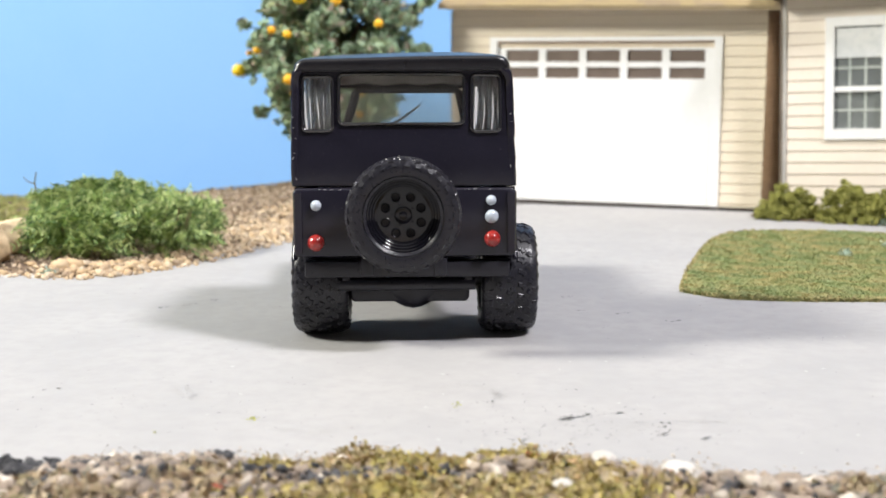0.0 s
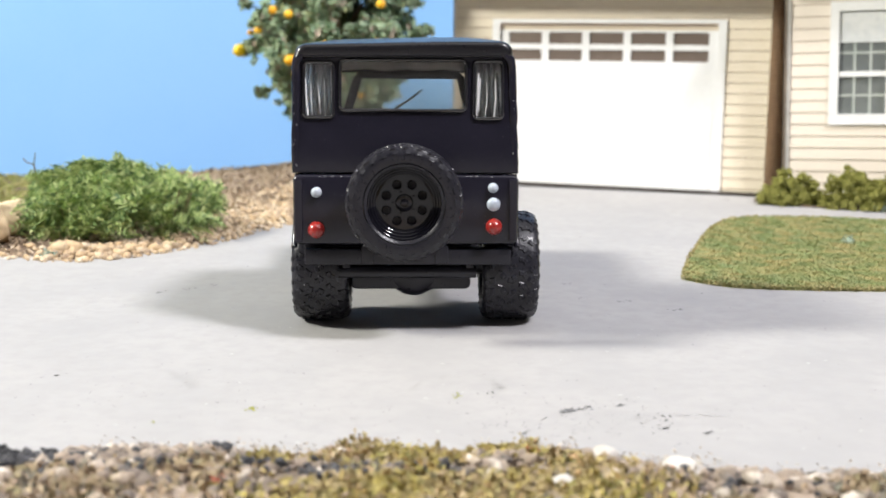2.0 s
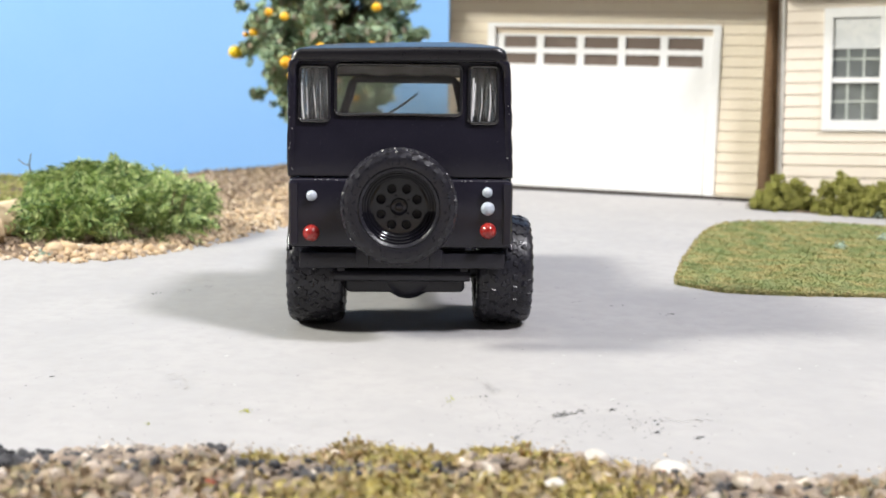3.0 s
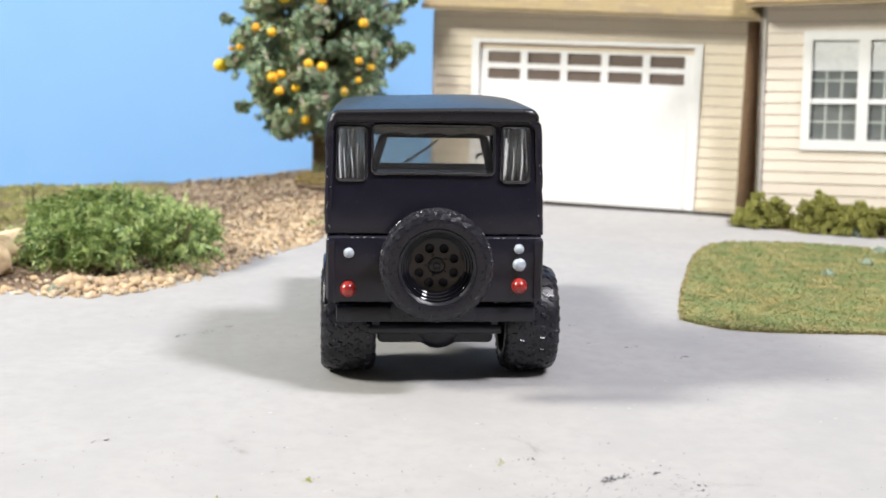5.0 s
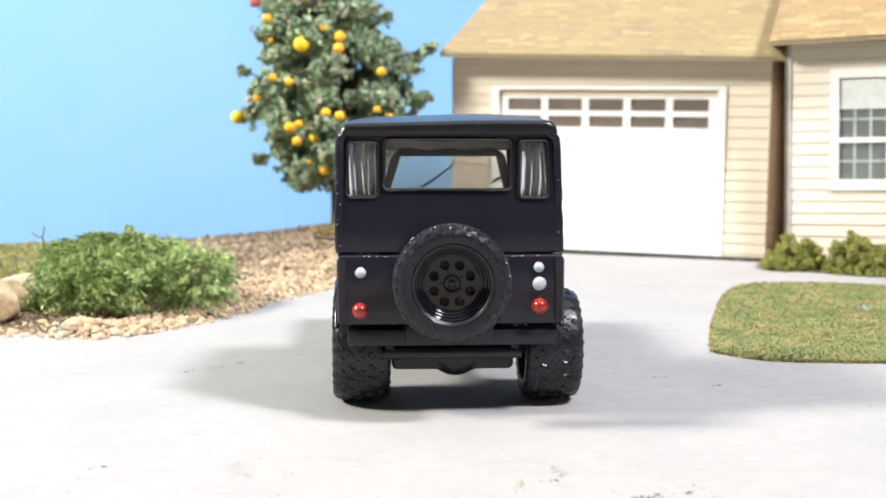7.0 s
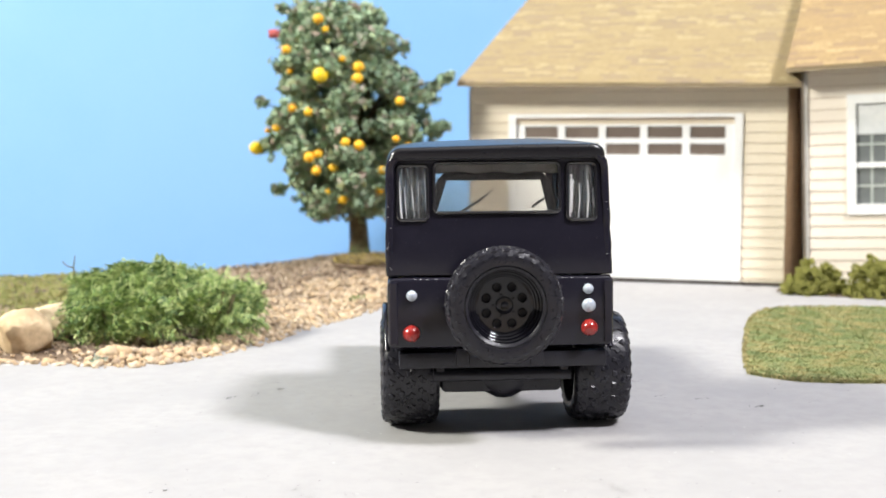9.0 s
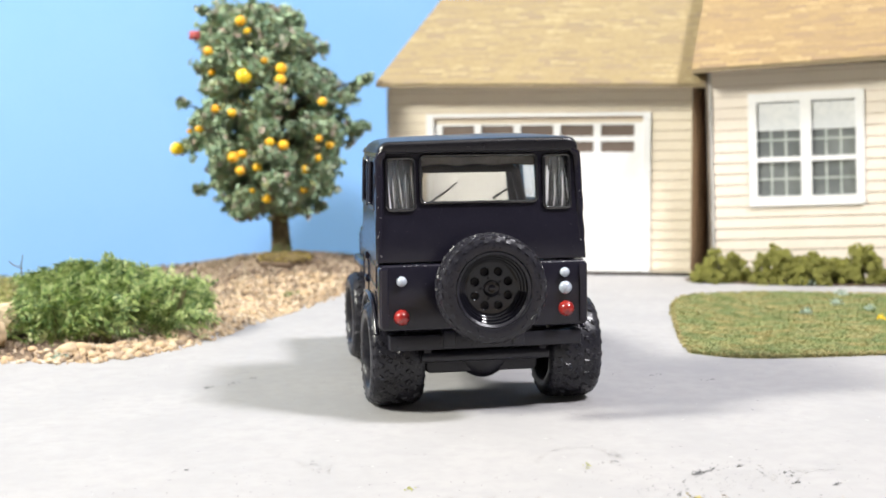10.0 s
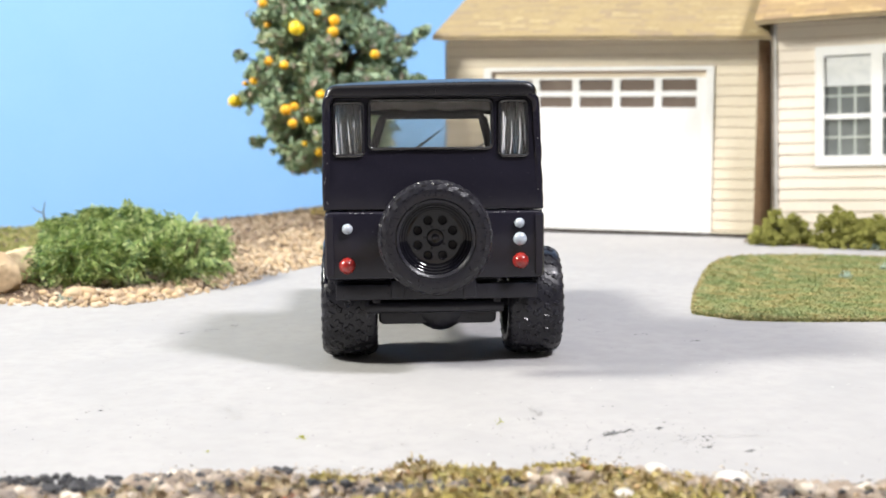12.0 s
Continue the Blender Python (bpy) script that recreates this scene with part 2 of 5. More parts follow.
M_EDGE_TURF = surface("tan_edge_turf", (0.36, 0.315, 0.150), (0.44, 0.35, 0.19), 0.8, rough=0.95, specular=0.1, pick="island", picks=TURF, pick_mix=0.4)
M_TURF_BASE = surface("turf_mat", (0.22, 0.23, 0.085), (0.30, 0.25, 0.10), 1.0, fine=(0.14, 0.17, 0.05), fine_scale=8, rough=0.95, bump=0.8, bump_scale=10)
M_GRASS = surface("meadow_turf", (0.287, 0.299, 0.081), rough=0.9, pick="island", picks=((0.270, 0.295, 0.095), (0.340, 0.325, 0.115), (0.225, 0.270, 0.085), (0.385, 0.325, 0.150)))
VERGE = ((0.37, 0.30, 0.085), (0.25, 0.205, 0.10), (0.44, 0.34, 0.22), (0.18, 0.20, 0.07), (0.47, 0.37, 0.25), (0.40, 0.335, 0.09), (0.16, 0.125, 0.09), (0.30, 0.285, 0.075),
         (0.33, 0.16, 0.085), (0.10, 0.15, 0.09), (0.44, 0.37, 0.10), (0.30, 0.23, 0.16))
M_VERGE = surface("dry_verge_turf", (0.42, 0.345, 0.10), (0.47, 0.36, 0.20), 1.3, 0.42, 0.58, rough=0.9, pick="island", picks=VERGE, pick_mix=0.6)
STRAW = ((0.36, 0.28, 0.17), (0.26, 0.20, 0.12), (0.46, 0.37, 0.25), (0.20, 0.18, 0.085), (0.30, 0.22, 0.15), (0.42, 0.31, 0.22), (0.13, 0.105, 0.08), (0.18, 0.19, 0.16))
M_STRAW = surface("straw_foam", (0.42, 0.33, 0.21), rough=0.9, pick="island", picks=STRAW, pick_mix=0.85)
M_SAND = surface("pale_beige_sand", (0.46, 0.40, 0.34), rough=0.95, specular=0.1, pick="island", picks=((0.50, 0.43, 0.36), (0.42, 0.37, 0.32), (0.55, 0.48, 0.41), (0.38, 0.32, 0.26)))
M_PALE_SCUFF = surface("pale_scuffed_concrete", (0.46, 0.45, 0.45), (0.40, 0.39, 0.39), 6, rough=0.85)
M_PALE_STONE = surface("off_white_stone", (0.54, 0.515, 0.48), (0.43, 0.40, 0.36), 4, fine=(0.48, 0.45, 0.41), fine_scale=9, rough=0.8, bump=0.4, bump_scale=8)
M_VERGE_BASE = surface("verge_dirt", (0.46, 0.37, 0.30), (0.22, 0.17, 0.125), 1.1, fine=(0.18, 0.145, 0.11), fine_scale=6, rough=0.95, bump=0.9, bump_scale=7)
STONES = ((0.329, 0.256, 0.195), (0.207, 0.165, 0.128), (0.488, 0.403, 0.329), (0.122, 0.104, 0.091), (0.293, 0.220, 0.165), (0.055, 0.052, 0.055), (0.46, 0.37, 0.28), (0.171, 0.140, 0.122), (0.70, 0.63, 0.54), (0.244, 0.189, 0.146))
M_STONE = surface("verge_stone", (0.5, 0.45, 0.4), fine=(0.20, 0.165, 0.135), fine_scale=9, rough=0.85, bump=0.6, specular=0.2, pick="object", picks=STONES, pick_mix=0.9)
M_STONE_REST = surface("verge_gravel", (0.5, 0.45, 0.4), fine=(0.20, 0.165, 0.135), fine_scale=9, rough=0.85, bump=0.6, specular=0.2, pick="island", picks=STONES, pick_mix=0.9)
M_ASH = surface("charcoal_flake", (0.030, 0.030, 0.034), (0.075, 0.073, 0.078), 4, rough=0.85)
M_LIME = surface("lime_flake", (0.42, 0.42, 0.04), (0.34, 0.36, 0.05), 5, rough=0.85)
M_RED_BIT = surface("red_flake", (0.55, 0.10, 0.05), (0.45, 0.08, 0.05), 5, rough=0.8)
M_WORN = surface("grey_worn_concrete", (0.342, 0.335, 0.334), (0.352, 0.345, 0.344), 5, rough=0.85)
M_SPOT = surface("dark_scuff", (0.07, 0.07, 0.075), (0.16, 0.16, 0.16), 6, rough=0.85)

# ---------------------------------------------------------------- building helpers


def thing(name, x=0.0, y=0.0, z=0.0, turn=0.0, label="", category="", group="", kind="", tilt=0.0):
    ob = new(name)
    ob.empty_display_size = 0.01
    ob.matrix_basis = pose(x * CM, y * CM, z * CM, 0, -tilt, turn)
    return tagged(ob, label, category, group, kind)


def mesh_of(name, bm, material, smooth=False):
    bmesh.ops.recalc_face_normals(bm, faces=bm.faces[:])
    for v in bm.verts:
        v.co *= CM
    data = bpy.data.meshes.new(name)
    bm.to_mesh(data)
    bm.free()
    data.materials.append(material)
    if smooth:
        data.polygons.foreach_set("use_smooth", [True] * len(data.polygons))
        data.set_sharp_from_angle(angle=radians(smooth if smooth is not True else 40))
    return data


def raw_mesh(name, verts, faces, material, smooth=False):
    data = bpy.data.meshes.new(name)
    data.from_pydata((np.asarray(verts) * CM).tolist(), [], np.asarray(faces).tolist())
    data.materials.append(material)
    if smooth:
        data.polygons.foreach_set("use_smooth", [True] * len(data.polygons))
    return data


def under(ob, parent, m=None):
    if parent is not None:
        ob.parent = parent
    if m is not None:
        ob.matrix_basis = m
    return ob


def part(name, bm, material, parent=None, label="", smooth=False, m=None):
    """Links a bmesh (centimetres) as one mesh object under a thing or a part."""
    return tagged(under(new(name, mesh_of(name, bm, material, smooth)), parent, m), label)


def place(x, y, z, rx=0, ry=0, rz=0):
    return pose(x * CM, y * CM, z * CM, rx, ry, rz)


def box(x0, x1, y0, y1, z0, z1, bevel=0.0, segments=2, bm=None):
    bm = bm or bmesh.new()
    made = bmesh.ops.create_cube(bm, size=1.0)
    for v in made["verts"]:
        v.co = Vector(((x0 + x1) / 2 + v.co.x * (x1 - x0), (y0 + y1) / 2 + v.co.y * (y1 - y0), (z0 + z1) / 2 + v.co.z * (z1 - z0)))
    if bevel:
        edges = list({e for v in made["verts"] for e in v.link_edges})
        bmesh.ops.bevel(bm, geom=edges, offset=bevel, segments=segments, affect="EDGES", profile=0.5)
    return bm


def lathe(profile, segments=48, bm=None, axis="x", centre=(0, 0, 0), ends=True):
    """Turns (along, radius) pairs round an axis through centre; ends: capped, else the profile is a closed loop."""
    bm = bm or bmesh.new()
    rings = []
    for along, r in profile:
        ring = []
        for n in range(segments):
            a = 2 * math.pi * n / segments
            u, v = r * math.cos(a), r * math.sin(a)
            co = {"x": (along, u, v), "y": (u, along, v), "z": (u, v, along)}[axis]
            ring.append(bm.verts.new(Vector(co) + Vector(centre)))
        rings.append(ring)
    for a, b in list(zip(rings, rings[1:])) + ([] if ends else [(rings[-1], rings[0])]):
        for n in range(segments):
            k = (n + 1) % segments
            bm.faces.new((a[n], a[k], b[k], b[n]))
    if not ends:
        return bm
    for ring, r in ((rings[0], profile[0][1]), (rings[-1], profile[-1][1])):
        if r > 1e-4:
            bm.faces.new(ring)
    bmesh.ops.remove_doubles(bm, verts=[v for ring in (rings[0], rings[-1]) for v in ring], dist=1e-5)
    return bm


def rounded(x0, x1, z0, z1, r=0.05, n=5):
    pts = []
    for cx, cz, a0 in ((x1 - r, z1 - r, 0), (x0 + r, z1 - r, 90), (x0 + r, z0 + r, 180), (x1 - r, z0 + r, 270)):
        for k in range(n + 1):
            a = radians(a0 + 90 * k / n)
            pts.append((cx + r * math.cos(a), cz + r * math.sin(a)))
    return pts


def plate(outline, holes=(), thick=0.1, edge=0.0):
    """A flat sheet in the xz plane, from y = 0 to y = thick, with holes."""
    bm = bmesh.new()
    for loop in (outline, *holes):
        vs = [bm.verts.new((x, 0, z)) for x, z in loop]
        for a, b in zip(vs, vs[1:] + vs[:1]):
            bm.edges.new((a, b))
    bmesh.ops.triangle_fill(bm, use_beauty=True, edges=bm.edges[:])
    faces = bm.faces[:]
    bmesh.ops.recalc_face_normals(bm, faces=faces)
    if faces and faces[0].normal.y > 0:
        bmesh.ops.reverse_faces(bm, faces=faces)
    made = bmesh.ops.extrude_face_region(bm, geom=faces, use_keep_orig=True)
    bmesh.ops.translate(bm, vec=(0, thick, 0), verts=[g for g in made["geom"] if isinstance(g, bmesh.types.BMVert)])
    if edge:
        bmesh.ops.recalc_face_normals(bm, faces=bm.faces[:])
        sharp = [e for e in bm.edges if len(e.link_faces) == 2 and e.calc_face_angle() > 1.0 and max(v.co.y for v in e.verts) < 1e-4]
        bmesh.ops.bevel(bm, geom=sharp, offset=edge, segments=3, affect="EDGES", profile=0.5)
    return bm


def tube(points, r, closed=False, sides=8, bm=None):
    """A round bar along points; r: one radius or one for each point."""
    bm = bm or bmesh.new()
    pts = [Vector(p) for p in points]
    radii = r if isinstance(r, (list, tuple)) else [r] * len(pts)
    rings = []
    for n, p in enumerate(pts):
        a = pts[n - 1] if n or closed else p
        b = pts[(n + 1) % len(pts)] if n + 1 < len(pts) or closed else p
        q = (b - a).to_track_quat("Z", "Y")
        rings.append([bm.verts.new(p + q @ Vector((radii[n] * math.cos(2 * math.pi * k / sides), radii[n] * math.sin(2 * math.pi * k / sides), 0)))
                      for k in range(sides)])
    pairs = list(zip(rings, rings[1:] + rings[:1])) if closed else list(zip(rings, rings[1:]))
    for a, b in pairs:
        shift = min(range(sides), key=lambda s: sum((a[k].co - b[(k + s) % sides].co).length for k in range(sides)))
        for k in range(sides):
            bm.faces.new((a[k], a[(k + 1) % sides], b[(k + 1 + shift) % sides], b[(k + shift) % sides]))
    if not closed:
        bm.faces.new(rings[0])
        bm.faces.new(rings[-1])
    return bm


def inside(poly, x, y):
    hit, j = False, len(poly) - 1
    for i in range(len(poly)):
        (xi, yi), (xj, yj) = poly[i], poly[j]
        if (yi > y) != (yj > y) and x < (xj - xi) * (y - yi) / (yj - yi) + xi:
            hit = not hit
        j = i
    return hit


def away(line, x, y):
    """Distance to a polyline."""
    best = 1e9
    for (ax, ay), (bx, by) in zip(line, line[1:]):
        dx, dy = bx - ax, by - ay
        k = max(0.0, min(1.0, ((x - ax) * dx + (y - ay) * dy) / (dx * dx + dy * dy)))
        best = min(best, math.hypot(x - ax - k * dx, y - ay - k * dy))
    return best


def smooth_line(points, steps=6):
    """A Catmull-Rom line through the points."""
    p = [points[0], *points, points[-1]]
    out = []
    for a, b, c, d in zip(p, p[1:], p[2:], p[3:]):
        for n in range(steps):
            t = n / steps
            out.append(tuple(0.5 * (2 * b[i] + (c[i] - a[i]) * t + (2 * a[i] - 5 * b[i] + 4 * c[i] - d[i]) * t * t
                                    + (3 * b[i] - a[i] - 3 * c[i] + d[i]) * t ** 3) for i in (0, 1)))
    return out + [tuple(points[-1])]


def flakes(centres, length, width, rng, up=0.3, fold=0.35):
    """Small folded leaves, one at each centre, turned at random; up: how far they lean upwards."""
    c = np.asarray(centres, float)
    n = len(c)
    d = rng.normal(size=(n, 3))
    d[:, 2] += up * 2
    d /= np.linalg.norm(d, axis=1, keepdims=True)
    s = np.cross(d, rng.normal(size=(n, 3)))
    s /= np.linalg.norm(s, axis=1, keepdims=True)
    w = np.cross(d, s)
    ln = (length * rng.uniform(0.6, 1.4, n))[:, None]
    wd = (width * rng.uniform(0.6, 1.4, n))[:, None]
    base, tip = c - d * ln / 2, c + d * ln / 2
    left, right = c + s * wd / 2 + w * wd * fold, c - s * wd / 2 + w * wd * fold
    verts = np.stack([base, left, tip, right], 1).reshape(-1, 3)
    k = np.arange(n)[:, None] * 4
    faces = np.concatenate([k + [0, 1, 2], k + [0, 2, 3]], 0)
    return verts, faces


def stone_bm(rng, flat=0.7, rough=0.22, levels=1):
    bm = bmesh.new()
    bmesh.ops.create_icosphere(bm, subdivisions=levels, radius=1.0)
    shift = Vector(rng.uniform(-9, 9, 3))
    for v in bm.verts:
        k = 1 + rough * 1.6 * noise.noise(v.co * 1.3 + shift) + rough * float(rng.uniform(-0.5, 0.5))
        v.co = Vector((v.co.x * k, v.co.y * k * 0.85, v.co.z * k * flat))
    return bm


def scattered(name, spots, sizes, material, rng, parent=None, label="", flat=0.7, rough=0.22):
    """Many stones joined into one mesh."""
    kinds = []
    for _ in range(6):
        bm = stone_bm(rng, flat, rough)
        bm.verts.ensure_lookup_table()
        kinds.append((np.array([v.co[:] for v in bm.verts]), np.array([[v.index for v in f.verts] for f in bm.faces])))
        bm.free()
    verts, faces, at = [], [], 0
    for spot, size in zip(spots, sizes):
        v, f = kinds[int(rng.integers(6))]
        a = rng.uniform(0, 2 * math.pi)
        turn = np.array([[math.cos(a), -math.sin(a), 0], [math.sin(a), math.cos(a), 0], [0, 0, 1]])
        verts.append((v * size) @ turn.T + spot)
        faces.append(f + at)
        at += len(v)
    data = raw_mesh(name, np.concatenate(verts), np.concatenate(faces), material, True)
    return tagged(under(new(name, data), parent), label)


def pieces(name, spots, sizes, material, rng, parent, flat=0.7, rough=0.22):
    """Stones as objects of their own on a few shared meshes."""
    kinds = [mesh_of(name, stone_bm(rng, flat, rough), material, 60) for _ in range(6)]
    for spot, size in zip(spots, sizes):
        ob = new(name, kinds[int(rng.integers(6))])
        ob.parent = parent
        ob.matrix_basis = place(*spot, rng.uniform(-20, 20), rng.uniform(-20, 20), rng.uniform(0, 360)) @ Matrix.Scale(float(size), 4)

# ---------------------------------------------------------------- ground and backdrop


def slab(outline, z0, z1):
    bm = bmesh.new()
    face = bm.faces.new([bm.verts.new((x, y, z0)) for x, y in outline])
    made = bmesh.ops.extrude_face_region(bm, geom=[face], use_keep_orig=True)
    bmesh.ops.translate(bm, vec=(0, 0, z1 - z0), verts=[g for g in made["geom"] if isinstance(g, bmesh.types.BMVert)])
    bmesh.ops.triangulate(bm, faces=[f for f in bm.faces if len(f.verts) > 4])
    return bm


BACK_TURN = 16.0
BACK = math.tan(radians(BACK_TURN))
ground = part("ground", slab([(-60, -60), (60, -60), (60, 23.2), (9.0, 23.2), (-60, 19.45 - 55.4 * BACK)], -1.5, 0.0), M_CONCRETE)
tagged(ground, "pale grey painted concrete driveway sheet with small scuffs", "driveway", kind="structure")

backdrop = part("backdrop", box(-15, 24, 0, 0.3, -1.5, 26), M_BACKDROP, m=place(-4.6, 23.6, 0, 0, 0, 1.0))
tagged(backdrop, "plain sky-blue painted backdrop board behind the diorama", "backdrop", kind="structure")

# the room that the diorama stands in
ROOM = 200.0
tagged(part("floor", box(-ROOM, ROOM, -ROOM, ROOM, -6.0, -1.5), M_ROOM_FLOOR), "plain dark grey room floor", "floor", kind="structure")
tagged(part("ceiling", box(-ROOM, ROOM, -ROOM, ROOM, 238, 244), M_CEILING), "plain white ceiling", "ceiling", kind="structure")
for wall_name, x0, x1, y0, y1 in (("wall_north", -ROOM, ROOM, ROOM, ROOM + 8), ("wall_south", -ROOM, ROOM, -ROOM - 8, -ROOM),
                                  ("wall_west", -ROOM - 8, -ROOM, -ROOM - 8, ROOM + 8), ("wall_east", ROOM, ROOM + 8, -ROOM - 8, ROOM + 8)):
    tagged(part(wall_name, box(x0, x1, y0, y1, -6.0, 244), M_ROOM_WALL), "plain grey room wall", "wall", kind="structure")

# planting bed to the side of the driveway
BED_EDGE = smooth_line([(-40, 5.6), (-12, 5.6), (-8.5, 5.45), (-7.0, 5.3), (-6.4, 5.2), (-5.7, 4.95), (-5.2, 5.15), (-4.4, 5.85), (-3.8, 6.8), (-3.42, 7.75), (-3.0, 8.8),
                        (-2.45, 9.9), (-1.7, 11.4), (-0.95, 13.2), (-0.4, 14.8), (0.1, 16.5), (0.9, 18.5), (2.0, 22.0)])
BED = BED_EDGE + [(-40, 22)]


def bed_in(x, y):
    d = away(BED_EDGE, x, y)
    return d if inside(BED, x, y) else -d


def bed_z(x, y):
    d = bed_in(x, y)
    k = max(0.0, min(1.0, (d + 0.12) / 0.5))
    k = k * k * (3 - 2 * k)
    mound = 0.42 * math.exp(-((x + 2.0) / 2.5) ** 2 - ((y - 17.0) / 3.2) ** 2)
    lump = 0.05 * noise.noise(Vector((x * 0.9, y * 0.9, 3.0))) + 0.03 * noise.noise(Vector((x * 2.7, y * 2.7, 8.0)))
    if y > 18.9 + (x + 4.6) * BACK:
        return -0.08
    return -0.07 + k * (0.10 + mound + lump + 0.03 * min(max(d, 0), 3))


def bed_mesh():
    bm = bmesh.new()
    xs = [-40 + n * 2.0 for n in range(14)] + [-12 + n * 0.2 for n in range(1, 71)]
    ys = [4.2 + n * 0.2 for n in range(85)]
    rows = [[bm.verts.new((x, y, bed_z(x, y))) for x in xs] for y in ys]
    for a, b in zip(rows, rows[1:]):
        for n in range(len(xs) - 1):
            if max(v.co.z for v in (a[n], a[n + 1], b[n], b[n + 1])) > -0.06:
                bm.faces.new((a[n], a[n + 1], b[n + 1], b[n]))
    loose = [v for v in bm.verts if not v.link_faces]
    bmesh.ops.delete(bm, geom=loose, context="VERTS")
    return bm


bed = part("planting_bed", bed_mesh(), M_DIRT, smooth=60)
tagged(bed, "brown earth planting bed rising towards the tree", "planting bed", kind="structure")

# raised lawn beside the driveway
LAWN = smooth_line([(4.03, 3.80), (4.14, 4.4), (4.42, 5.6), (4.75, 6.7), (5.25, 8.4), (5.65, 9.5), (6.1, 10.3), (6.6, 10.65), (7.5, 10.7), (8.6, 10.5), (10.2, 9.8),
                    (14, 8.2), (22, 5.0)], 4) + smooth_line([(22, 1.6), (14, 2.4), (9, 2.95), (6.95, 3.02), (5.48, 3.06), (4.70, 3.19), (4.36, 3.42), (4.06, 3.74)], 4)


lawn = part("lawn", slab(LAWN, -0.02, 0.05), M_TURF_BASE)
tagged(lawn, "raised patch of green and tan model turf", "lawn", kind="structure")
rng = np.random.default_rng(11)


def lawn_spots(count, x0, x1, y0, y1):
    spots = []
    while len(spots) < count:
        x, y = rng.uniform(x0, x1), rng.uniform(y0, y1)
        if inside(LAWN, x, y):
            spots.append((x, y, 0.055 + 0.025 * noise.noise(Vector((x * 1.2, y * 1.2, 0))) + rng.uniform(-0.006, 0.014)))
    return spots


v, f = flakes(lawn_spots(76000, 3.8, 12.5, 2.0, 10.8), 0.045, 0.036, rng, 0.15)
v[:, 2] = 0.055 + 0.55 * (v[:, 2] - 0.055)
tagged(new("lawn_grass", raw_mesh("lawn_grass", v, f, M_TURF)), "mixed green, tan and rust ground-foam turf", "grass", kind="stuff")
edge_spots = []
for (ax, ay), (bx, by) in zip(LAWN, LAWN[1:] + LAWN[:1]):
    if max(ax, bx) < 12.5:
        for _ in range(int(math.hypot(bx - ax, by - ay) * 90)):
            k = rng.uniform()
            edge_spots.append((ax + (bx - ax) * k + rng.normal() * 0.022, ay + (by - ay) * k + rng.normal() * 0.022, rng.uniform(0.005, 0.07)))
v, f = flakes(edge_spots, 0.060, 0.048, rng, 0.2)
v[:, 2] = np.maximum(v[:, 2], 0.003)
tagged(new("lawn_edge_grass", raw_mesh("lawn_edge_grass", v, f, M_EDGE_TURF)), "frayed turf along the lawn's cut edge", "grass", kind="stuff")

# verge in front of the driveway
VERGE_EDGE = smooth_line([(-40, -4.6), (-8, -4.5), (-4.6, -4.4), (-3.95, -4.45), (-3.4, -4.72), (-2.95, -4.70), (-2.6, -4.52), (-2.25, -4.36), (-1.85, -4.36), (-1.45, -4.27), (-1.1, -4.40),
                          (-0.6, -4.44), (-0.2, -4.22), (0.15, -4.24), (0.55, -4.33), (1.15, -4.20), (1.75, -4.33), (2.1, -4.50), (2.8, -4.68), (3.35, -4.85), (3.7, -4.76), (4.3, -4.66), (8, -4.8), (40, -4.8)])


def verge_y(x):
    for (ax, ay), (bx, by) in zip(VERGE_EDGE, VERGE_EDGE[1:]):
        if ax <= x <= bx:
            return ay + (by - ay) * (x - ax) / (bx - ax)
    return -4.6


def verge_z(x, y):
    d = verge_y(x) - y + 0.12 * noise.noise(Vector((x * 2.3, y * 2.3, 5)))
    k = max(0.0, min(1.0, (d + 0.15) / 0.7))
    return -0.05 + k * (0.12 + 0.05 * noise.noise(Vector((x * 1.7, y * 1.7, 1))) + 0.03 * noise.noise(Vector((x * 5, y * 5, 4))))


def verge_mesh():
    bm = bmesh.new()
    xs = [-40, -30, -20, -14] + [-10 + n * 0.16 for n in range(126)] + [14, 20, 30, 40]
    ys = [-3.7 - n * 0.14 for n in range(17)] + [-7, -8.5, -10.5]
    rows = [[bm.verts.new((x, y, verge_z(x, y))) for x in xs] for y in ys]
    for a, b in zip(rows, rows[1:]):
        for n in range(len(xs) - 1):
            if max(v.co.z for v in (a[n], a[n + 1], b[n], b[n + 1])) > -0.045:
                bm.faces.new((a[n], a[n + 1], b[n + 1], b[n]))
    bmesh.ops.delete(bm, geom=[v for v in bm.verts if not v.link_faces], context="VERTS")
    return bm


verge = part("verge", verge_mesh(), M_VERGE_BASE, smooth=60)
tagged(verge, "dry dirt verge with turf and gravel along the driveway", "verge", kind="structure")

rng = np.random.default_rng(21)


def bump(x, centre, width):
    return math.exp(-((x - centre) / width) ** 2)


# moss and straw: thick in the middle, thin over the stony ends
spots, straw = [], []
while len(spots) < 5200:
    x, d = rng.uniform(-6.5, 6.5), rng.uniform(0.0, 2.2)
    patch = noise.noise(Vector((x * 1.3 + 4.2, d * 1.9, 2.0)))
    thick = 0.85 * bump(x, 0.5, 1.05) + 0.30 * bump(x, 2.0, 0.5) - 0.05
    if d > 0.04 + 0.15 * rng.uniform() and rng.uniform() < thick * (0.55 + 1.1 * patch + 0.25 * d):
        y = verge_y(x) - d + 0.02
        spots.append((x, y, verge_z(x, y) + 0.03 + rng.uniform(0, 0.05)))
v, f = flakes(spots, 0.085, 0.065, rng, 0.3)
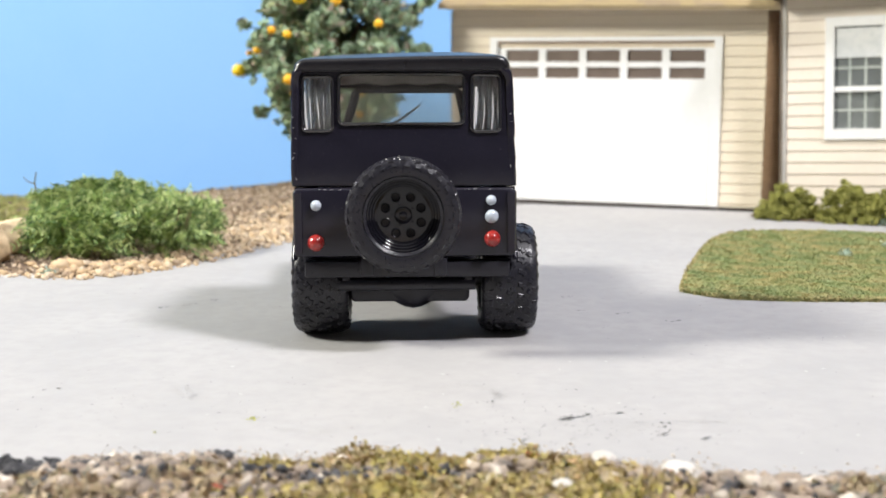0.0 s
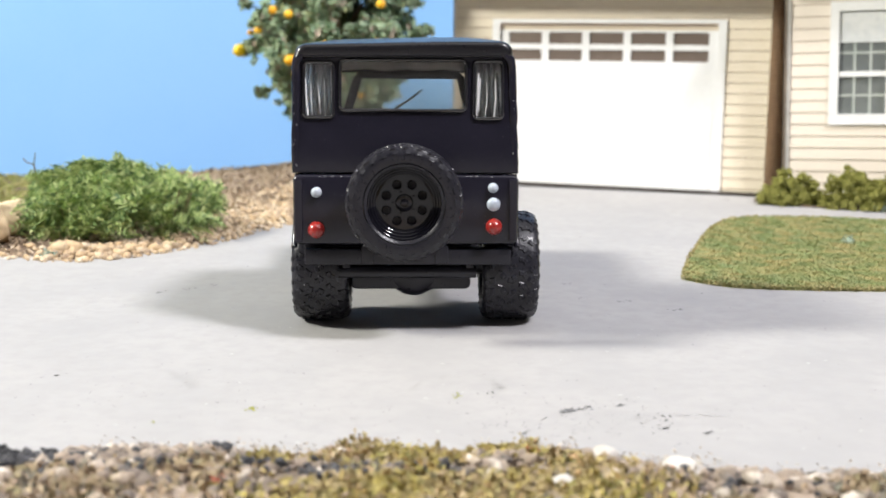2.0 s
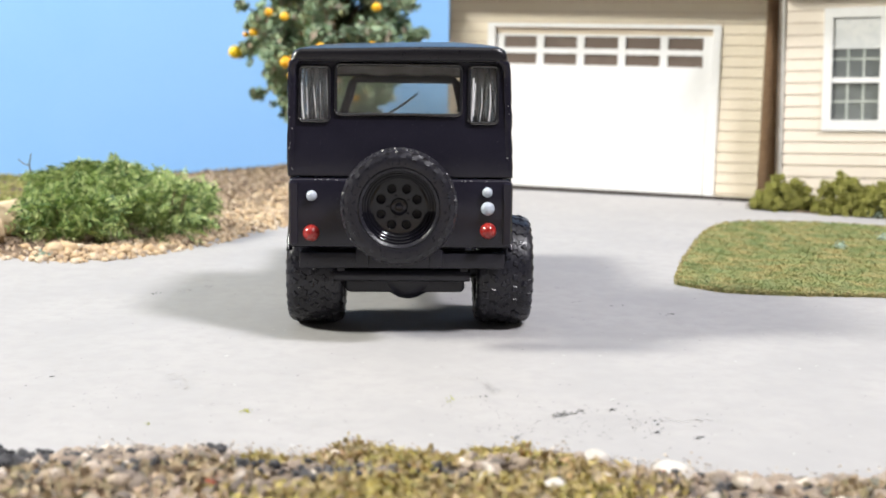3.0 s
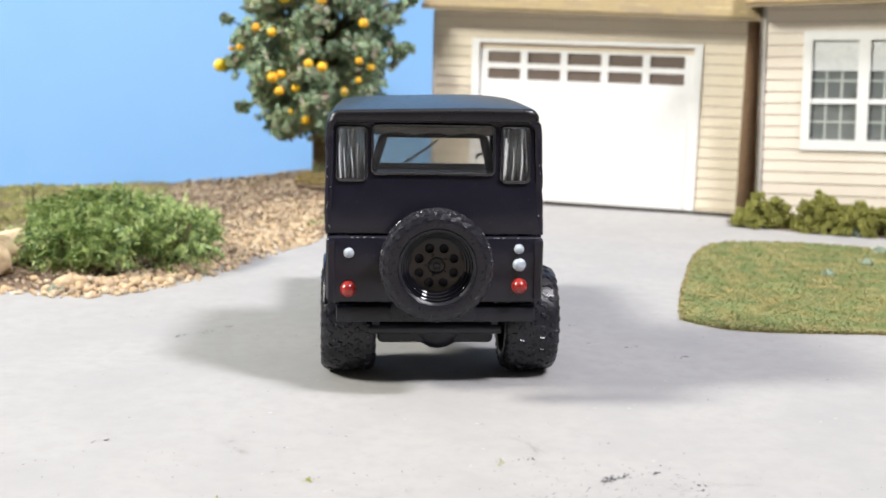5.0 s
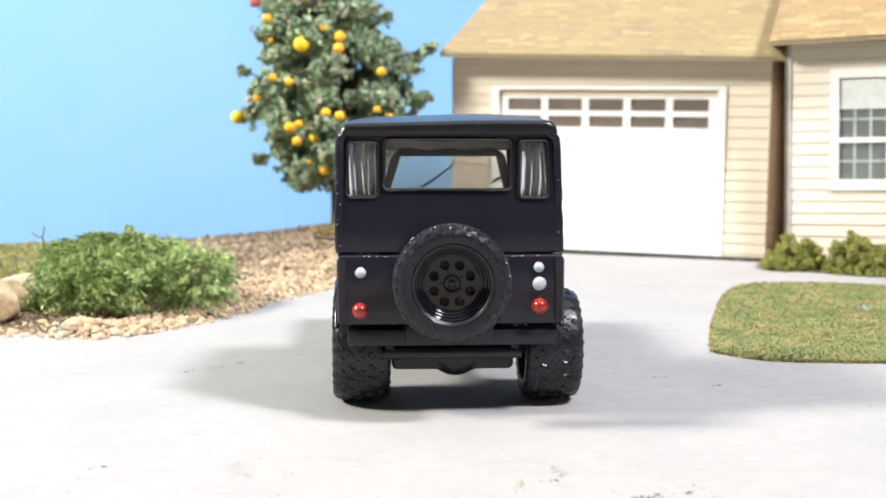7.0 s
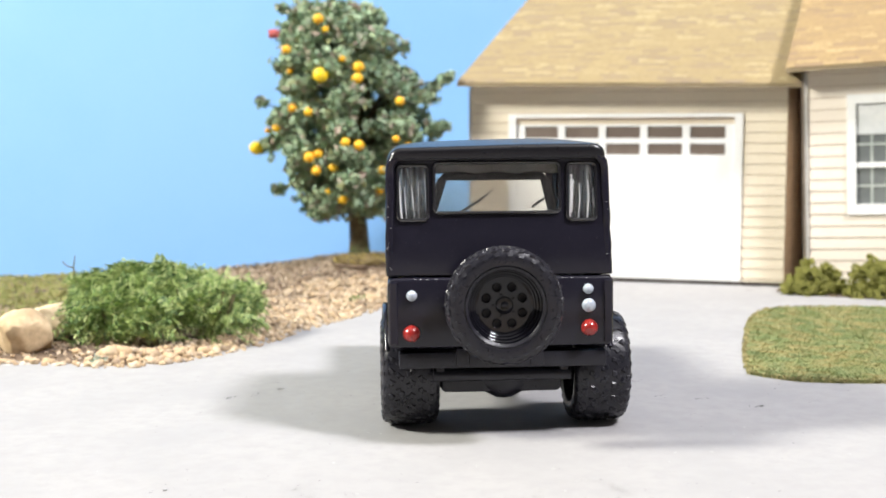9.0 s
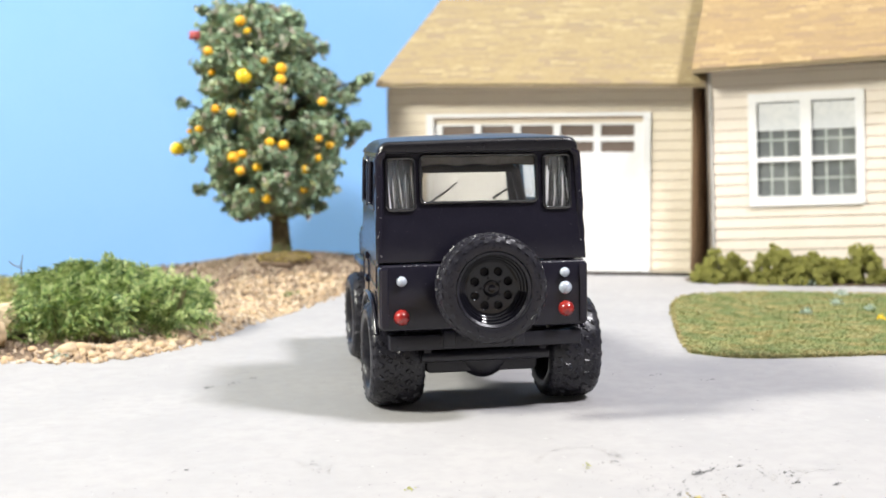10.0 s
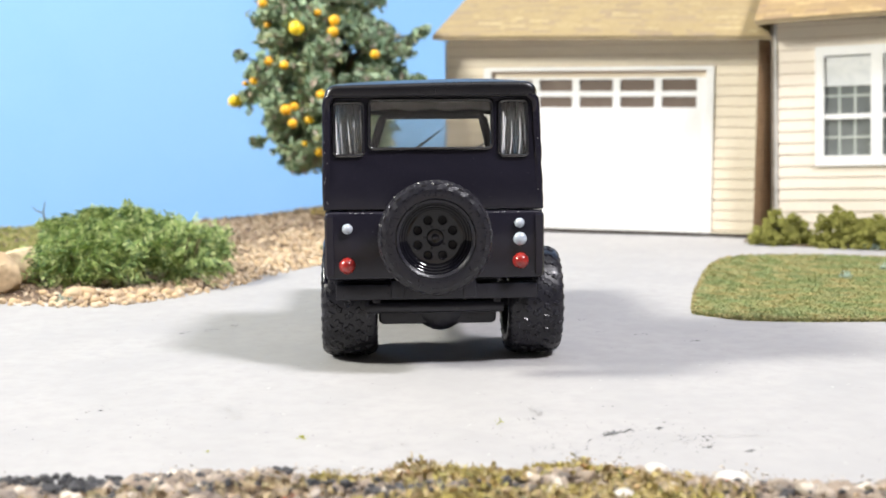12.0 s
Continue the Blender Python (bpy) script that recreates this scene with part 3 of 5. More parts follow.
tagged(new("verge_grass", raw_mesh("verge_grass", v, f, M_VERGE)), "yellow-green and rust ground-foam turf", "grass", kind="stuff")
while len(straw) < 5200:
    x, d = rng.uniform(-6.5, 6.5), rng.uniform(0.3, 2.2)
    patch = noise.noise(Vector((x * 1.1 + 1.2, d * 1.6, 9.0)))
    if rng.uniform() < 0.25 + 0.7 * patch + 0.45 * bump(x, -3.4, 1.2) * min(1.0, max(0.0, d - 0.35)) - 0.2 * bump(x, 0.4, 1.0):
        y = verge_y(x) - d
        straw.append((x, y, verge_z(x, y) + 0.02 + rng.uniform(0, 0.05)))
v, f = flakes(straw, 0.095, 0.07, rng, 0.2)
tagged(new("verge_straw", raw_mesh("verge_straw", v, f, M_STRAW)), "tan and straw-coloured ground-foam crumbs", "grass", kind="stuff")

# powdery sand that thins out over the concrete
sand = []
while len(sand) < 5200:
    x, d = rng.uniform(-6.5, 6.5), rng.normal() * 0.16 + 0.06
    patch = 0.55 + 0.8 * noise.noise(Vector((x * 0.9, 3.0, 14.0))) + 0.35 * bump(x, -0.9, 0.7)
    if rng.uniform() < patch:
        y = verge_y(x) - d
        sand.append((x, y, max(verge_z(x, y), 0.0) + 0.004 + (rng.uniform(0, 0.02) if d > 0.05 else 0.0)))
v, f = flakes(sand, 0.040, 0.030, rng, 0.0, 0.1)
v[:, 2] = np.maximum(v[:, 2], 0.003)
tagged(new("verge_sand", raw_mesh("verge_sand", v, f, M_SAND)), "pale beige sand strewn along the verge's edge", "sand", kind="stuff")

# stones: mixed small and large, in drifts
spots, sizes = [], []
while len(spots) < 2300:
    x, d = rng.uniform(-6, 6), abs(rng.normal()) * 0.75
    drift = 0.10 + 0.9 * noise.noise(Vector((x * 1.6, d * 2.2, 31.0))) + 0.35 * bump(x, -2.0, 0.9) + 0.25 * bump(x, 3.2, 1.3)
    if d > 0.02 and rng.uniform() < drift and rng.uniform() > 0.45 * bump(x, 0.4, 0.9):
        y = verge_y(x) - d + 0.04
        size = 0.018 + 0.085 * rng.uniform() ** 2.4
        spots.append((x, y, verge_z(x, y) + size * 0.35))
        sizes.append(size)
order = sorted(range(len(spots)), key=lambda n: abs(spots[n][0]) - 6 * sizes[n])
near, far = order[:290], order[290:]
pieces("verge_stone", [spots[n] for n in near], [sizes[n] for n in near], M_STONE, rng, verge, 0.62, 0.42)
tagged(scattered("verge_gravel", [spots[n] for n in far], [sizes[n] for n in far], M_STONE_REST, rng, label="loose beige and grey gravel in the verge", rough=0.42), kind="stuff", category="gravel")
spots = []
for cx, cy, sx, sy, count in ((-2.75, -4.66, 0.22, 0.07, 230), (-3.15, -4.82, 0.20, 0.06, 130), (-3.75, -4.56, 0.28, 0.06, 170), (-2.0, -4.55, 0.20, 0.10, 45), (-1.40, -4.36, 0.08, 0.05, 40), (-1.0, -4.88, 0.12, 0.07, 60),
                              (-0.35, -5.05, 0.35, 0.06, 90), (0.15, -5.10, 0.25, 0.05, 60),
                              (2.9, -5.2, 0.6, 0.15, 50), (-2.3, -5.0, 0.5, 0.10, 70)):
    for _ in range(count):
        x, y = cx + rng.normal() * sx, cy + rng.normal() * sy
        spots.append((x, y, max(verge_z(x, y), 0) + 0.02 + rng.uniform(0, 0.05)))
tagged(scattered("verge_ash", spots, [0.018 + 0.032 * rng.uniform() ** 2 for _ in spots], M_ASH, rng, label="charcoal-grey crumbs at the verge's edge", rough=0.5), category="gravel", kind="stuff")


def tuft(x, y, z, size, material, label, name="moss_tuft", count=60, category="moss"):
    r = np.random.default_rng(int(abs(x * 911 + y * 577)) + count)
    c = r.normal(size=(count, 3)) * [0.42, 0.35, 0.34]
    c[:, 2] = np.abs(c[:, 2])
    v, f = flakes(c * size, size * 0.45, size * 0.3, r, 0.5)
    ob = new(name, raw_mesh(name, v, f, material))
    ob.matrix_basis = place(x, y, z)
    return tagged(ob, label, category)


def white_stone(x, y, z, size, label):
    ob = part("white_stone", stone_bm(np.random.default_rng(int(size * 900)), 0.55, 0.12, 3), M_PALE_STONE, smooth=180, m=place(x, y, z - 0.03, 0, 0, 40 * x) @ Matrix.Scale(size, 4))
    return tagged(ob, label, "stone", "pale stones in the verge")


white_stone(1.90, -4.38, 0.06, 0.13, "pale white stone lying in the gravel verge")
white_stone(2.50, -4.70, 0.03, 0.20, "broad white stone at the driveway's edge")
white_stone(1.48, -5.25, 0.10, 0.14, "cream stone half sunk in the turf verge")
for x, y, s in ((-0.16, -4.28, 0.13), (-0.30, -4.34, 0.12), (-0.10, -4.24, 0.09), (0.13, -4.27, 0.08), (1.25, -4.22, 0.10), (1.32, -4.12, 0.06), (-0.95, -4.62, 0.14), (0.45, -4.42, 0.14)):
    tuft(x, y, 0.03, s, M_VERGE, "yellow-green moss tuft on the verge", count=70)
for x, y, s in ((1.30, -4.55, 0.07), (-1.18, -5.40, 0.08), (2.35, -4.95, 0.06), (0.55, -5.0, 0.06)):
    tuft(x, y, 0.1, s, M_RED_BIT, "small red flake in the verge gravel", "red_flake", 14, "flake")

# scuffs and crumbs on the driveway
rng = np.random.default_rng(8)


def scuff(x, y, w, d, count):
    c = np.stack([x + rng.uniform(-w, w, count), y + rng.normal(size=count) * d, np.full(count, 0.006)], 1)
    c[:, 1] += (c[:, 0] - x) * 0.45
    v, f = flakes(c, 0.05, 0.035, rng, 0.0, 0.1)
    v = np.asarray(v)
    v[:, 2] = 0.004 + 0.25 * np.abs(v[:, 2] - 0.006)
    return tagged(new("scuff_mark", raw_mesh("scuff_mark", v, f, M_SPOT)), "dark flaked scuff mark on the concrete", "scuff mark", kind="stuff")


for x, y, w, d, n in ((1.78, -3.0, 0.16, 0.035, 42), (2.22, -2.84, 0.05, 0.02, 14), (2.9, -3.68, 0.05, 0.02, 8), (3.5, 1.62, 0.10, 0.03, 12), (-3.55, 2.5, 0.06, 0.05, 9),
                      (-3.6, -1.95, 0.10, 0.04, 8), (0.93, -2.46, 0.10, 0.03, 7), (6.75, 13.85, 0.07, 0.04, 14), (2.55, -3.55, 0.10, 0.03, 6), (2.6, -3.2, 0.2, 0.05, 6), (2.35, 2.3, 0.12, 0.05, 9),
                      (2.9, 2.15, 0.10, 0.04, 7), (2.2, 3.4, 0.12, 0.04, 8), (-3.2, 2.75, 0.10, 0.05, 8), (-2.9, 3.1, 0.10, 0.04, 6), (1.2, -3.75, 0.12, 0.04, 6)):
    scuff(x, y, w, d, n)


def smear(line, width, count, label):
    """A faint worn line of tiny flecks along a bend."""
    pts = np.array(smooth_line(line, 8))
    k = rng.integers(0, len(pts), count)
    c = np.concatenate([pts[k] + rng.normal(size=(count, 2)) * width, np.full((count, 1), 0.004)], 1)
    v, f = flakes(c, 0.040, 0.020, rng, 0.0, 0.05)
    v[:, 2] = 0.0025 + 0.1 * np.abs(v[:, 2] - 0.004)
    tagged(new("worn_mark", raw_mesh("worn_mark", v, f, M_WORN)), label, "worn mark", kind="stuff")


smear([(0.16, -2.5), (0.22, -2.15), (0.37, -1.92), (0.66, -1.76), (0.95, -1.86), (1.07, -2.1), (1.08, -2.25)], 0.03, 70, "faint grey ring worn into the concrete")
smear([(0.95, -1.92), (1.07, -2.12), (1.05, -2.26)], 0.035, 60, "grey rub mark on the concrete")
smear([(-2.35, -1.75), (-2.2, -2.0), (-2.05, -2.3)], 0.06, 70, "faint grey rub mark on the concrete")
smear([(2.2, -3.3), (2.6, -3.1), (3.1, -3.2)], 0.10, 120, "faint grey rub mark on the concrete")
smear([(-1.0, -3.4), (-0.6, -3.5), (-0.3, -3.3)], 0.08, 60, "faint grey rub mark on the concrete")
specks = np.stack([rng.uniform(-5, 6, 260), rng.uniform(-4.2, 11, 260), np.full(260, 0.004)], 1)
more = np.stack([1.9 + rng.normal(size=170) * 1.0, -3.3 + rng.normal(size=170) * 0.45, np.full(170, 0.004)], 1)
less = np.stack([-2.2 + rng.normal(size=110) * 1.6, -3.0 + rng.normal(size=110) * 0.8, np.full(110, 0.004)], 1)
specks = np.concatenate([specks, more, less])
specks = specks[specks[:, 1] > -4.2]
v, f = flakes(specks, 0.030, 0.022, rng, 0.0, 0.05)
v[:, 2] = 0.003 + 0.2 * np.abs(v[:, 2] - 0.004)
tagged(new("driveway_specks", raw_mesh("driveway_specks", v, f, M_SPOT)), "tiny dark specks strewn over the concrete", "specks", kind="stuff")
chips = np.stack([rng.uniform(-5, 6, 60), -4.1 + 5 * rng.uniform(size=60) ** 1.6, np.full(60, 0.004)], 1)
v, f = flakes(chips, 0.055, 0.03, rng, 0.0, 0.05)
v[:, 2] = 0.003 + 0.15 * np.abs(v[:, 2] - 0.004)
tagged(new("paint_scuffs", raw_mesh("paint_scuffs", v, f, M_PALE_SCUFF)), "pale scuffs and paint crumbs on the concrete", "scuff mark", kind="stuff")
for x, y, s in ((-1.32, -3.15, 0.06), (0.66, -2.56, 0.05), (-2.15, -3.55, 0.035), (0.63, -2.66, 0.03)):
    tuft(x, y, 0.004, s, M_LIME, "lime-green crumb of foam on the driveway", "foam_crumb", 12, "crumb")

# ---------------------------------------------------------------- gravel in the bed
rng = np.random.default_rng(31)
spots, sizes = [], []
while len(spots) < 3900:
    x, y = rng.uniform(-10.5, 0.2), rng.uniform(4.7, 14.5)
    d = bed_in(x, y)
    reach = 1.0 if x < -4.2 else 3.4
    if x > -4.2 and rng.uniform() < (d - 0.9) / 2.2:
        continue
    if -0.14 < d < reach and (d > 0.03 or rng.uniform() < 0.35) and (d < 0.9 * reach or rng.uniform() < 0.4) and not (math.hypot((x + 5.59) / 1.8, (y - 8.3) / 1.6) < 1 and d > 0.8) and not (x < -6.15 and d > 0.12 and rng.uniform() < 0.95):
        size = (0.026 + 0.075 * rng.uniform() ** 2.6) * (1.0 if x < -4.2 else 0.78)
        spots.append((x, y, max(bed_z(x, y), 0.0) + size * 0.30 + (rng.uniform(0, 0.03) if d > 0.1 else 0.0)))
        sizes.append(size)
order = sorted(range(len(spots)), key=lambda n: spots[n][1] + 0.25 * abs(spots[n][0] + 4.5))
near, far = order[:300], order[300:]
pieces("pebble", [spots[n] for n in near], [sizes[n] for n in near], M_PEBBLE, rng, bed)
tagged(scattered("bed_gravel", [spots[n] for n in far], [sizes[n] for n in far], M_PEBBLE_REST, rng, label="tan and cream gravel strewn over the bed"), kind="stuff", category="gravel")
for x, y, s in ((-5.75, 5.6, 0.15), (-5.95, 5.5, 0.16), (-5.2, 5.5, 0.10), (-6.2, 5.3, 0.10), (-4.5, 6.0, 0.11), (-1.9, 12.0, 0.13), (-2.6, 11.2, 0.12), (-3.2, 9.6, 0.11)):
    ob = part("pebble", stone_bm(np.random.default_rng(int(s * 1000)), 0.8, 0.15, 2), M_PEBBLE, bed, "", 60, place(x, y, bed_z(x, y) + s * 0.5) @ Matrix.Scale(s, 4))
for x, y, s in ((-7.25, 5.3, 0.10), (-7.0, 5.18, 0.07), (-6.75, 5.22, 0.09), (-6.5, 5.12, 0.06), (-6.3, 5.14, 0.08), (-7.5, 5.25, 0.08), (-6.62, 5.3, 0.07), (-6.9, 5.33, 0.06), (-3.35, 7.6, 0.05), (-4.75, 5.25, 0.05)):
    part("pebble", stone_bm(np.random.default_rng(int(s * 1000 - x * 10)), 0.6, 0.2, 2), M_PALE_STONE, bed, "", 60, place(x, y, bed_z(x, y) + s * 0.4) @ Matrix.Scale(s, 4))
spots = []
while len(spots) < 7000:
    x, y = rng.uniform(-9.5, 0.3), rng.uniform(5.5, 19.5)
    d = bed_in(x, y)
    if d > 0.25 and (y > 12.5 or x < -3.5 or rng.uniform() < 0.45) and not (x < -6.2 and y > 11) and not (x < -6.2 and y < 8.5 and rng.uniform() < 0.7) and y < 18.8 + (x + 4.6) * BACK:
        spots.append((x, y, bed_z(x, y) + rng.uniform(0, 0.05)))
v, f = flakes(spots, 0.13, 0.07, rng, 0.1)
tagged(new("bed_mulch", raw_mesh("bed_mulch", v, f, M_MULCH)), "brown bark mulch over the planting bed", "mulch", kind="stuff")
spots = []
while len(spots) < 11000:
    x, y = rng.uniform(-14, -5.8), rng.uniform(9, 18.2)
    if bed_in(x, y) > 0.5 and y < 18.8 + (x + 4.6) * BACK and x < -5.8 - 0.25 * rng.uniform() * (y - 9):
        spots.append((x, y, bed_z(x, y) + rng.uniform(0, 0.05)))
v, f = flakes(spots, 0.085, 0.065, rng, 0.3)
tagged(new("meadow_grass", raw_mesh("meadow_grass", v, f, M_GRASS)), "olive-green turf behind the shrub", "grass", kind="stuff")
# ---------------------------------------------------------------- buildings


def siding(wall, u0, u1, z0, z1, openings, material, course, y=0.0):
    """Lapped boards on the front of a wall, cut round its openings (u0, u1, z0, z1)."""
    cache = {}

    def board(a, b, low, high):
        key = (round(b - a, 3), round(high - low, 3))
        if key not in cache:
            w, h = b - a, high - low - 0.016
            bm = bmesh.new()
            ends = []
            for x in (0.0, w):
                ends.append([bm.verts.new((x, yy, zz)) for yy, zz in ((0, 0), (-0.026, 0), (-0.028, 0.010), (-0.012, h), (0, h))])
            for n in range(5):
                k = (n + 1) % 5
                bm.faces.new((ends[0][n], ends[0][k], ends[1][k], ends[1][n]))
            bm.faces.new(ends[0])
            bm.faces.new(ends[1])
            cache[key] = mesh_of("siding_board", bm, material)
        ob = new("siding_board", cache[key])
        ob.parent = wall
        ob.matrix_basis = place(a, y, low)

    z = z0
    while z < z1 - 0.02:
        top = min(z + course, z1)
        spans = [(u0, u1)]
        for a, b, c, d in openings:
            if c < top - 0.01 and d > z + 0.01:
                spans = [s for p, q in spans for s in ((p, min(q, a)), (max(p, b), q)) if s[1] - s[0] > 0.02]
                if d < top - 0.03:
                    board(a, b, d, top)
                if c > z + 0.03:
                    board(a, b, z, c)
        for a, b in spans:
            board(a, b, z, top)
        z += course


def shingles(parent, material, far_material, corners, course, width, keep, rng):
    """Courses of thin shingles on a roof face; corners: left foot, right foot, right top, left top."""
    lf, rf, rt, lt = (Vector(c) for c in corners)
    up = ((lt + rt) / 2 - (lf + rf) / 2)
    along = (rf - lf).normalized()
    normal = along.cross(up.normalized()).normalized()
    rows = int(up.length / course)
    lean = up.normalized()
    kinds = []
    for k in range(4):
        w, h, t = width * (0.6 + 0.5 * k), course * 1.25, 0.006
        bm = box(0.0015, w - 0.0015, 0.0, h, 0.0, t + 0.001 * k)
        kinds.append((w, bm))
    meshes = [mesh_of("shingle", bm.copy(), material) for w, bm in kinds]
    raws = []
    for w, bm in kinds:
        bm.verts.ensure_lookup_table()
        bm.verts.index_update()
        raws.append((np.array([v.co[:] for v in bm.verts]), np.array([[v.index for v in f.verts] for f in bm.faces])))
        bm.free()
    base = Matrix((along, lean, normal)).transposed().to_4x4()
    tilt = Matrix.Rotation(radians(1.0), 4, "X")
    count, verts, faces, at = 0, [], [], 0
    for r in range(rows + 1):
        k = r / max(rows, 1)
        a, b = lf.lerp(lt, k), rf.lerp(rt, k)
        length = (b - a).length
        along = (b - a).normalized()
        base = Matrix((along, along.cross(normal) * -1, normal)).transposed().to_4x4()
        s = 0.0
        first = True
        while s < length - 0.04:
            n = int(rng.integers(4))
            w = kinds[n][0]
            take = w * rng.uniform(0.3, 1.0) if first else w
            if length - s - take < 0.12:
                take = length - s
            first = False
            m = Matrix.Translation(a + along * s + normal * 0.016) @ base @ tilt @ Matrix.Diagonal((take / w, 1, 1, 1))
            if count < keep:
                ob = new("shingle", meshes[n])
                ob.parent = parent
                m = m.copy()
                m.translation = m.translation * CM
                ob.matrix_basis = m
                count += 1
            else:
                v, f = raws[n]
                mm = np.array(m)
                verts.append(v @ mm[:3, :3].T + mm[:3, 3])
                faces.append(f + at)
                at += len(v)
            s += take
    if verts:
        tagged(under(new("far_shingles", raw_mesh("far_shingles", np.concatenate(verts), np.concatenate(faces), far_material)), parent), kind="stuff")


def wedge(corners, thick, cells=14):
    """A sheet spanned between four corners, thickened downwards."""
    bm = bmesh.new()
    a, b, c, d = (Vector(p) for p in corners)
    layers = []
    for drop in (0.0, thick):
        layers.append([[bm.verts.new(a.lerp(b, n / cells).lerp(d.lerp(c, n / cells), k / cells) - Vector((0, 0, drop))) for n in range(cells + 1)] for k in range(cells + 1)])
    for grid in layers:
        for k in range(cells):
            for n in range(cells):
                bm.faces.new((grid[k][n], grid[k][n + 1], grid[k + 1][n + 1], grid[k + 1][n]))
    top, low = layers
    rim = [(0, n) for n in range(cells)] + [(n, cells) for n in range(cells)] + [(cells, cells - n) for n in range(cells)] + [(cells - n, 0) for n in range(cells)]
    for (p, q), (r, s) in zip(rim, rim[1:] + rim[:1]):
        bm.faces.new((top[p][q], top[r][s], low[r][s], low[p][q]))
    return bm


def rect(a, b, c, d):
    return [(a, c), (b, c), (b, d), (a, d)]


# --- garage: local x along the front (0 at its corner by the house), y into the building
garage = thing("garage", 7.722, 14.49, 0, -19.0, "model garage of cream lapped siding with a white sectional door", "garage", tilt=-0.3)
DOOR = (-6.70, -0.985, 0.0, 4.097)
wall = part("wall", plate([(-7.68, 0), (-6.5, 0), (-6.5, 3.95), (-1.15, 3.95), (-1.15, 0), (-0.01, 0), (-0.01, 4.75), (-7.68, 4.9)], (), 0.15), M_WALL_CARD, garage)
siding(wall, -7.68, 0.02, -0.09, 4.82, [(DOOR[0], DOOR[1], -0.2, DOOR[3])], M_SIDING, 0.2485)
part("side_wall", box(-7.67, -7.52, 0.155, 4.4, 0, 4.8), M_SIDING, garage)
part("back_wall", box(-7.51, 1.10, 4.45, 4.6, 0, 4.8), M_SIDING, garage)
# garage side wall in the slot; its boards carry the shade as brown colour
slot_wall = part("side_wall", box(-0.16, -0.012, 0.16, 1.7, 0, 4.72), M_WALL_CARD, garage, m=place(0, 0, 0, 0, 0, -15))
siding(slot_wall, 0.0, 1.7, -0.09, 4.72, [], M_SLOT_SHADE, 0.2485)
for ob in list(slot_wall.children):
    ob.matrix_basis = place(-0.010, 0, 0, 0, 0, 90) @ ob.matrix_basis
part("corner_board", box(-7.73, -7.685, -0.06, 0.2, 0, 4.75), M_GREY_TRIM, garage, "grey weathered card corner")
trim = part("door_frame", plate([(-6.70, 0.085), (-6.51, 0.085), (-6.51, 4.005), (-1.175, 4.005), (-1.175, 0.085), (-0.985, 0.085), (-0.985, 4.097), (-6.70, 4.097)], (), 0.14), M_WHITE, garage,
            "white card door frame", m=place(0, -0.06, 0))
part("door_header", box(-6.505, -1.18, 0.02, 0.06, 3.845, 4.0), M_BEIGE, garage, "beige strip above the door")
PANE_U = [(-6.283 + n * 1.0145, -6.283 + n * 1.0145 + 0.833) for n in range(5)]
PANE_Z = [(3.105, 3.370), (3.505, 3.787)]
door = part("garage_door", plate(rect(-6.505, -1.18, 0.080, 3.84), [rect(a, b, c, d) for a, b in PANE_U for c, d in PANE_Z], 0.06), M_WHITE, garage,
            "white sectional garage door, closed", m=place(0, 0.0, 0))
for a, b in PANE_U:
    for c, d in PANE_Z:
        part("pane", box(a + 0.001, b - 0.001, 0.035, 0.055, c + 0.001, d - 0.001), M_DOOR_PANE, door)
part("door_seal", box(-6.70, -0.985, -0.040, 0.05, 0.0, 0.079), M_DARK_GAP, garage, "dark gap under the door")
part("base_gap", box(-0.98, 0.0, -0.045, -0.030, -0.01, 0.085), M_DARK_GAP, garage, "dark line under the siding")
roof_corners = [(-7.90, -0.54, 4.86), (0.42, -0.54, 4.73), (1.25, 3.0, 7.22), (-6.92, 3.0, 7.26)]
garage_roof = part("roof", wedge(roof_corners, 0.07), M_ROOF_CARD, garage, "tan shingled card roof")
part("hip_roof", wedge([(-7.86, 4.75, 4.88), (-7.90, -0.53, 4.85), (-6.93, 3.01, 7.25), (-6.93, 3.3, 7.25)], 0.05), M_ROOF_CARD, garage)
part("back_roof", wedge([(1.25, 4.75, 4.8), (-7.8, 4.75, 4.88), (-6.94, 3.02, 7.25), (1.25, 3.02, 7.20)], 0.05), M_ROOF_CARD, garage)
part("ridge_cap", tube([(-6.92, 3.0, 7.25), (1.25, 3.0, 7.21)], 0.035), M_SHINGLE_REST, garage_roof)

# --- house, set forward of the garage: local x from its corner along the front; it leans a little
house = thing("house", 8.125, 13.76, 0.0, -22.0, "model house of pale lapped siding with a white double window", "house", tilt=1.7)
WIN = (0.858, 3.51, 1.782, 4.45)
SASHES = ((1.050, 2.061), (2.313, 3.319))
hwall = part("wall", plate(rect(-0.05, 13, -0.3, 5.05), [rect(0.98, 3.38, 1.90, 4.30)], 0.15), M_WALL_CARD, house)
siding(hwall, 0.015, 13, -0.368, 5.05, [WIN], M_SIDING_LIGHT, 0.265)
part("corner_board", box(-0.055, 0.012, -0.055, -0.001, -0.3, 5.0, 0.008), M_GREY_TRIM, house, "grey weathered corner strip")
part("corner_board", box(-0.120, -0.058, -0.050, 0.10, -0.3, 5.0, 0.008), M_BROWN_TRIM, house, "brown weathered corner strip")
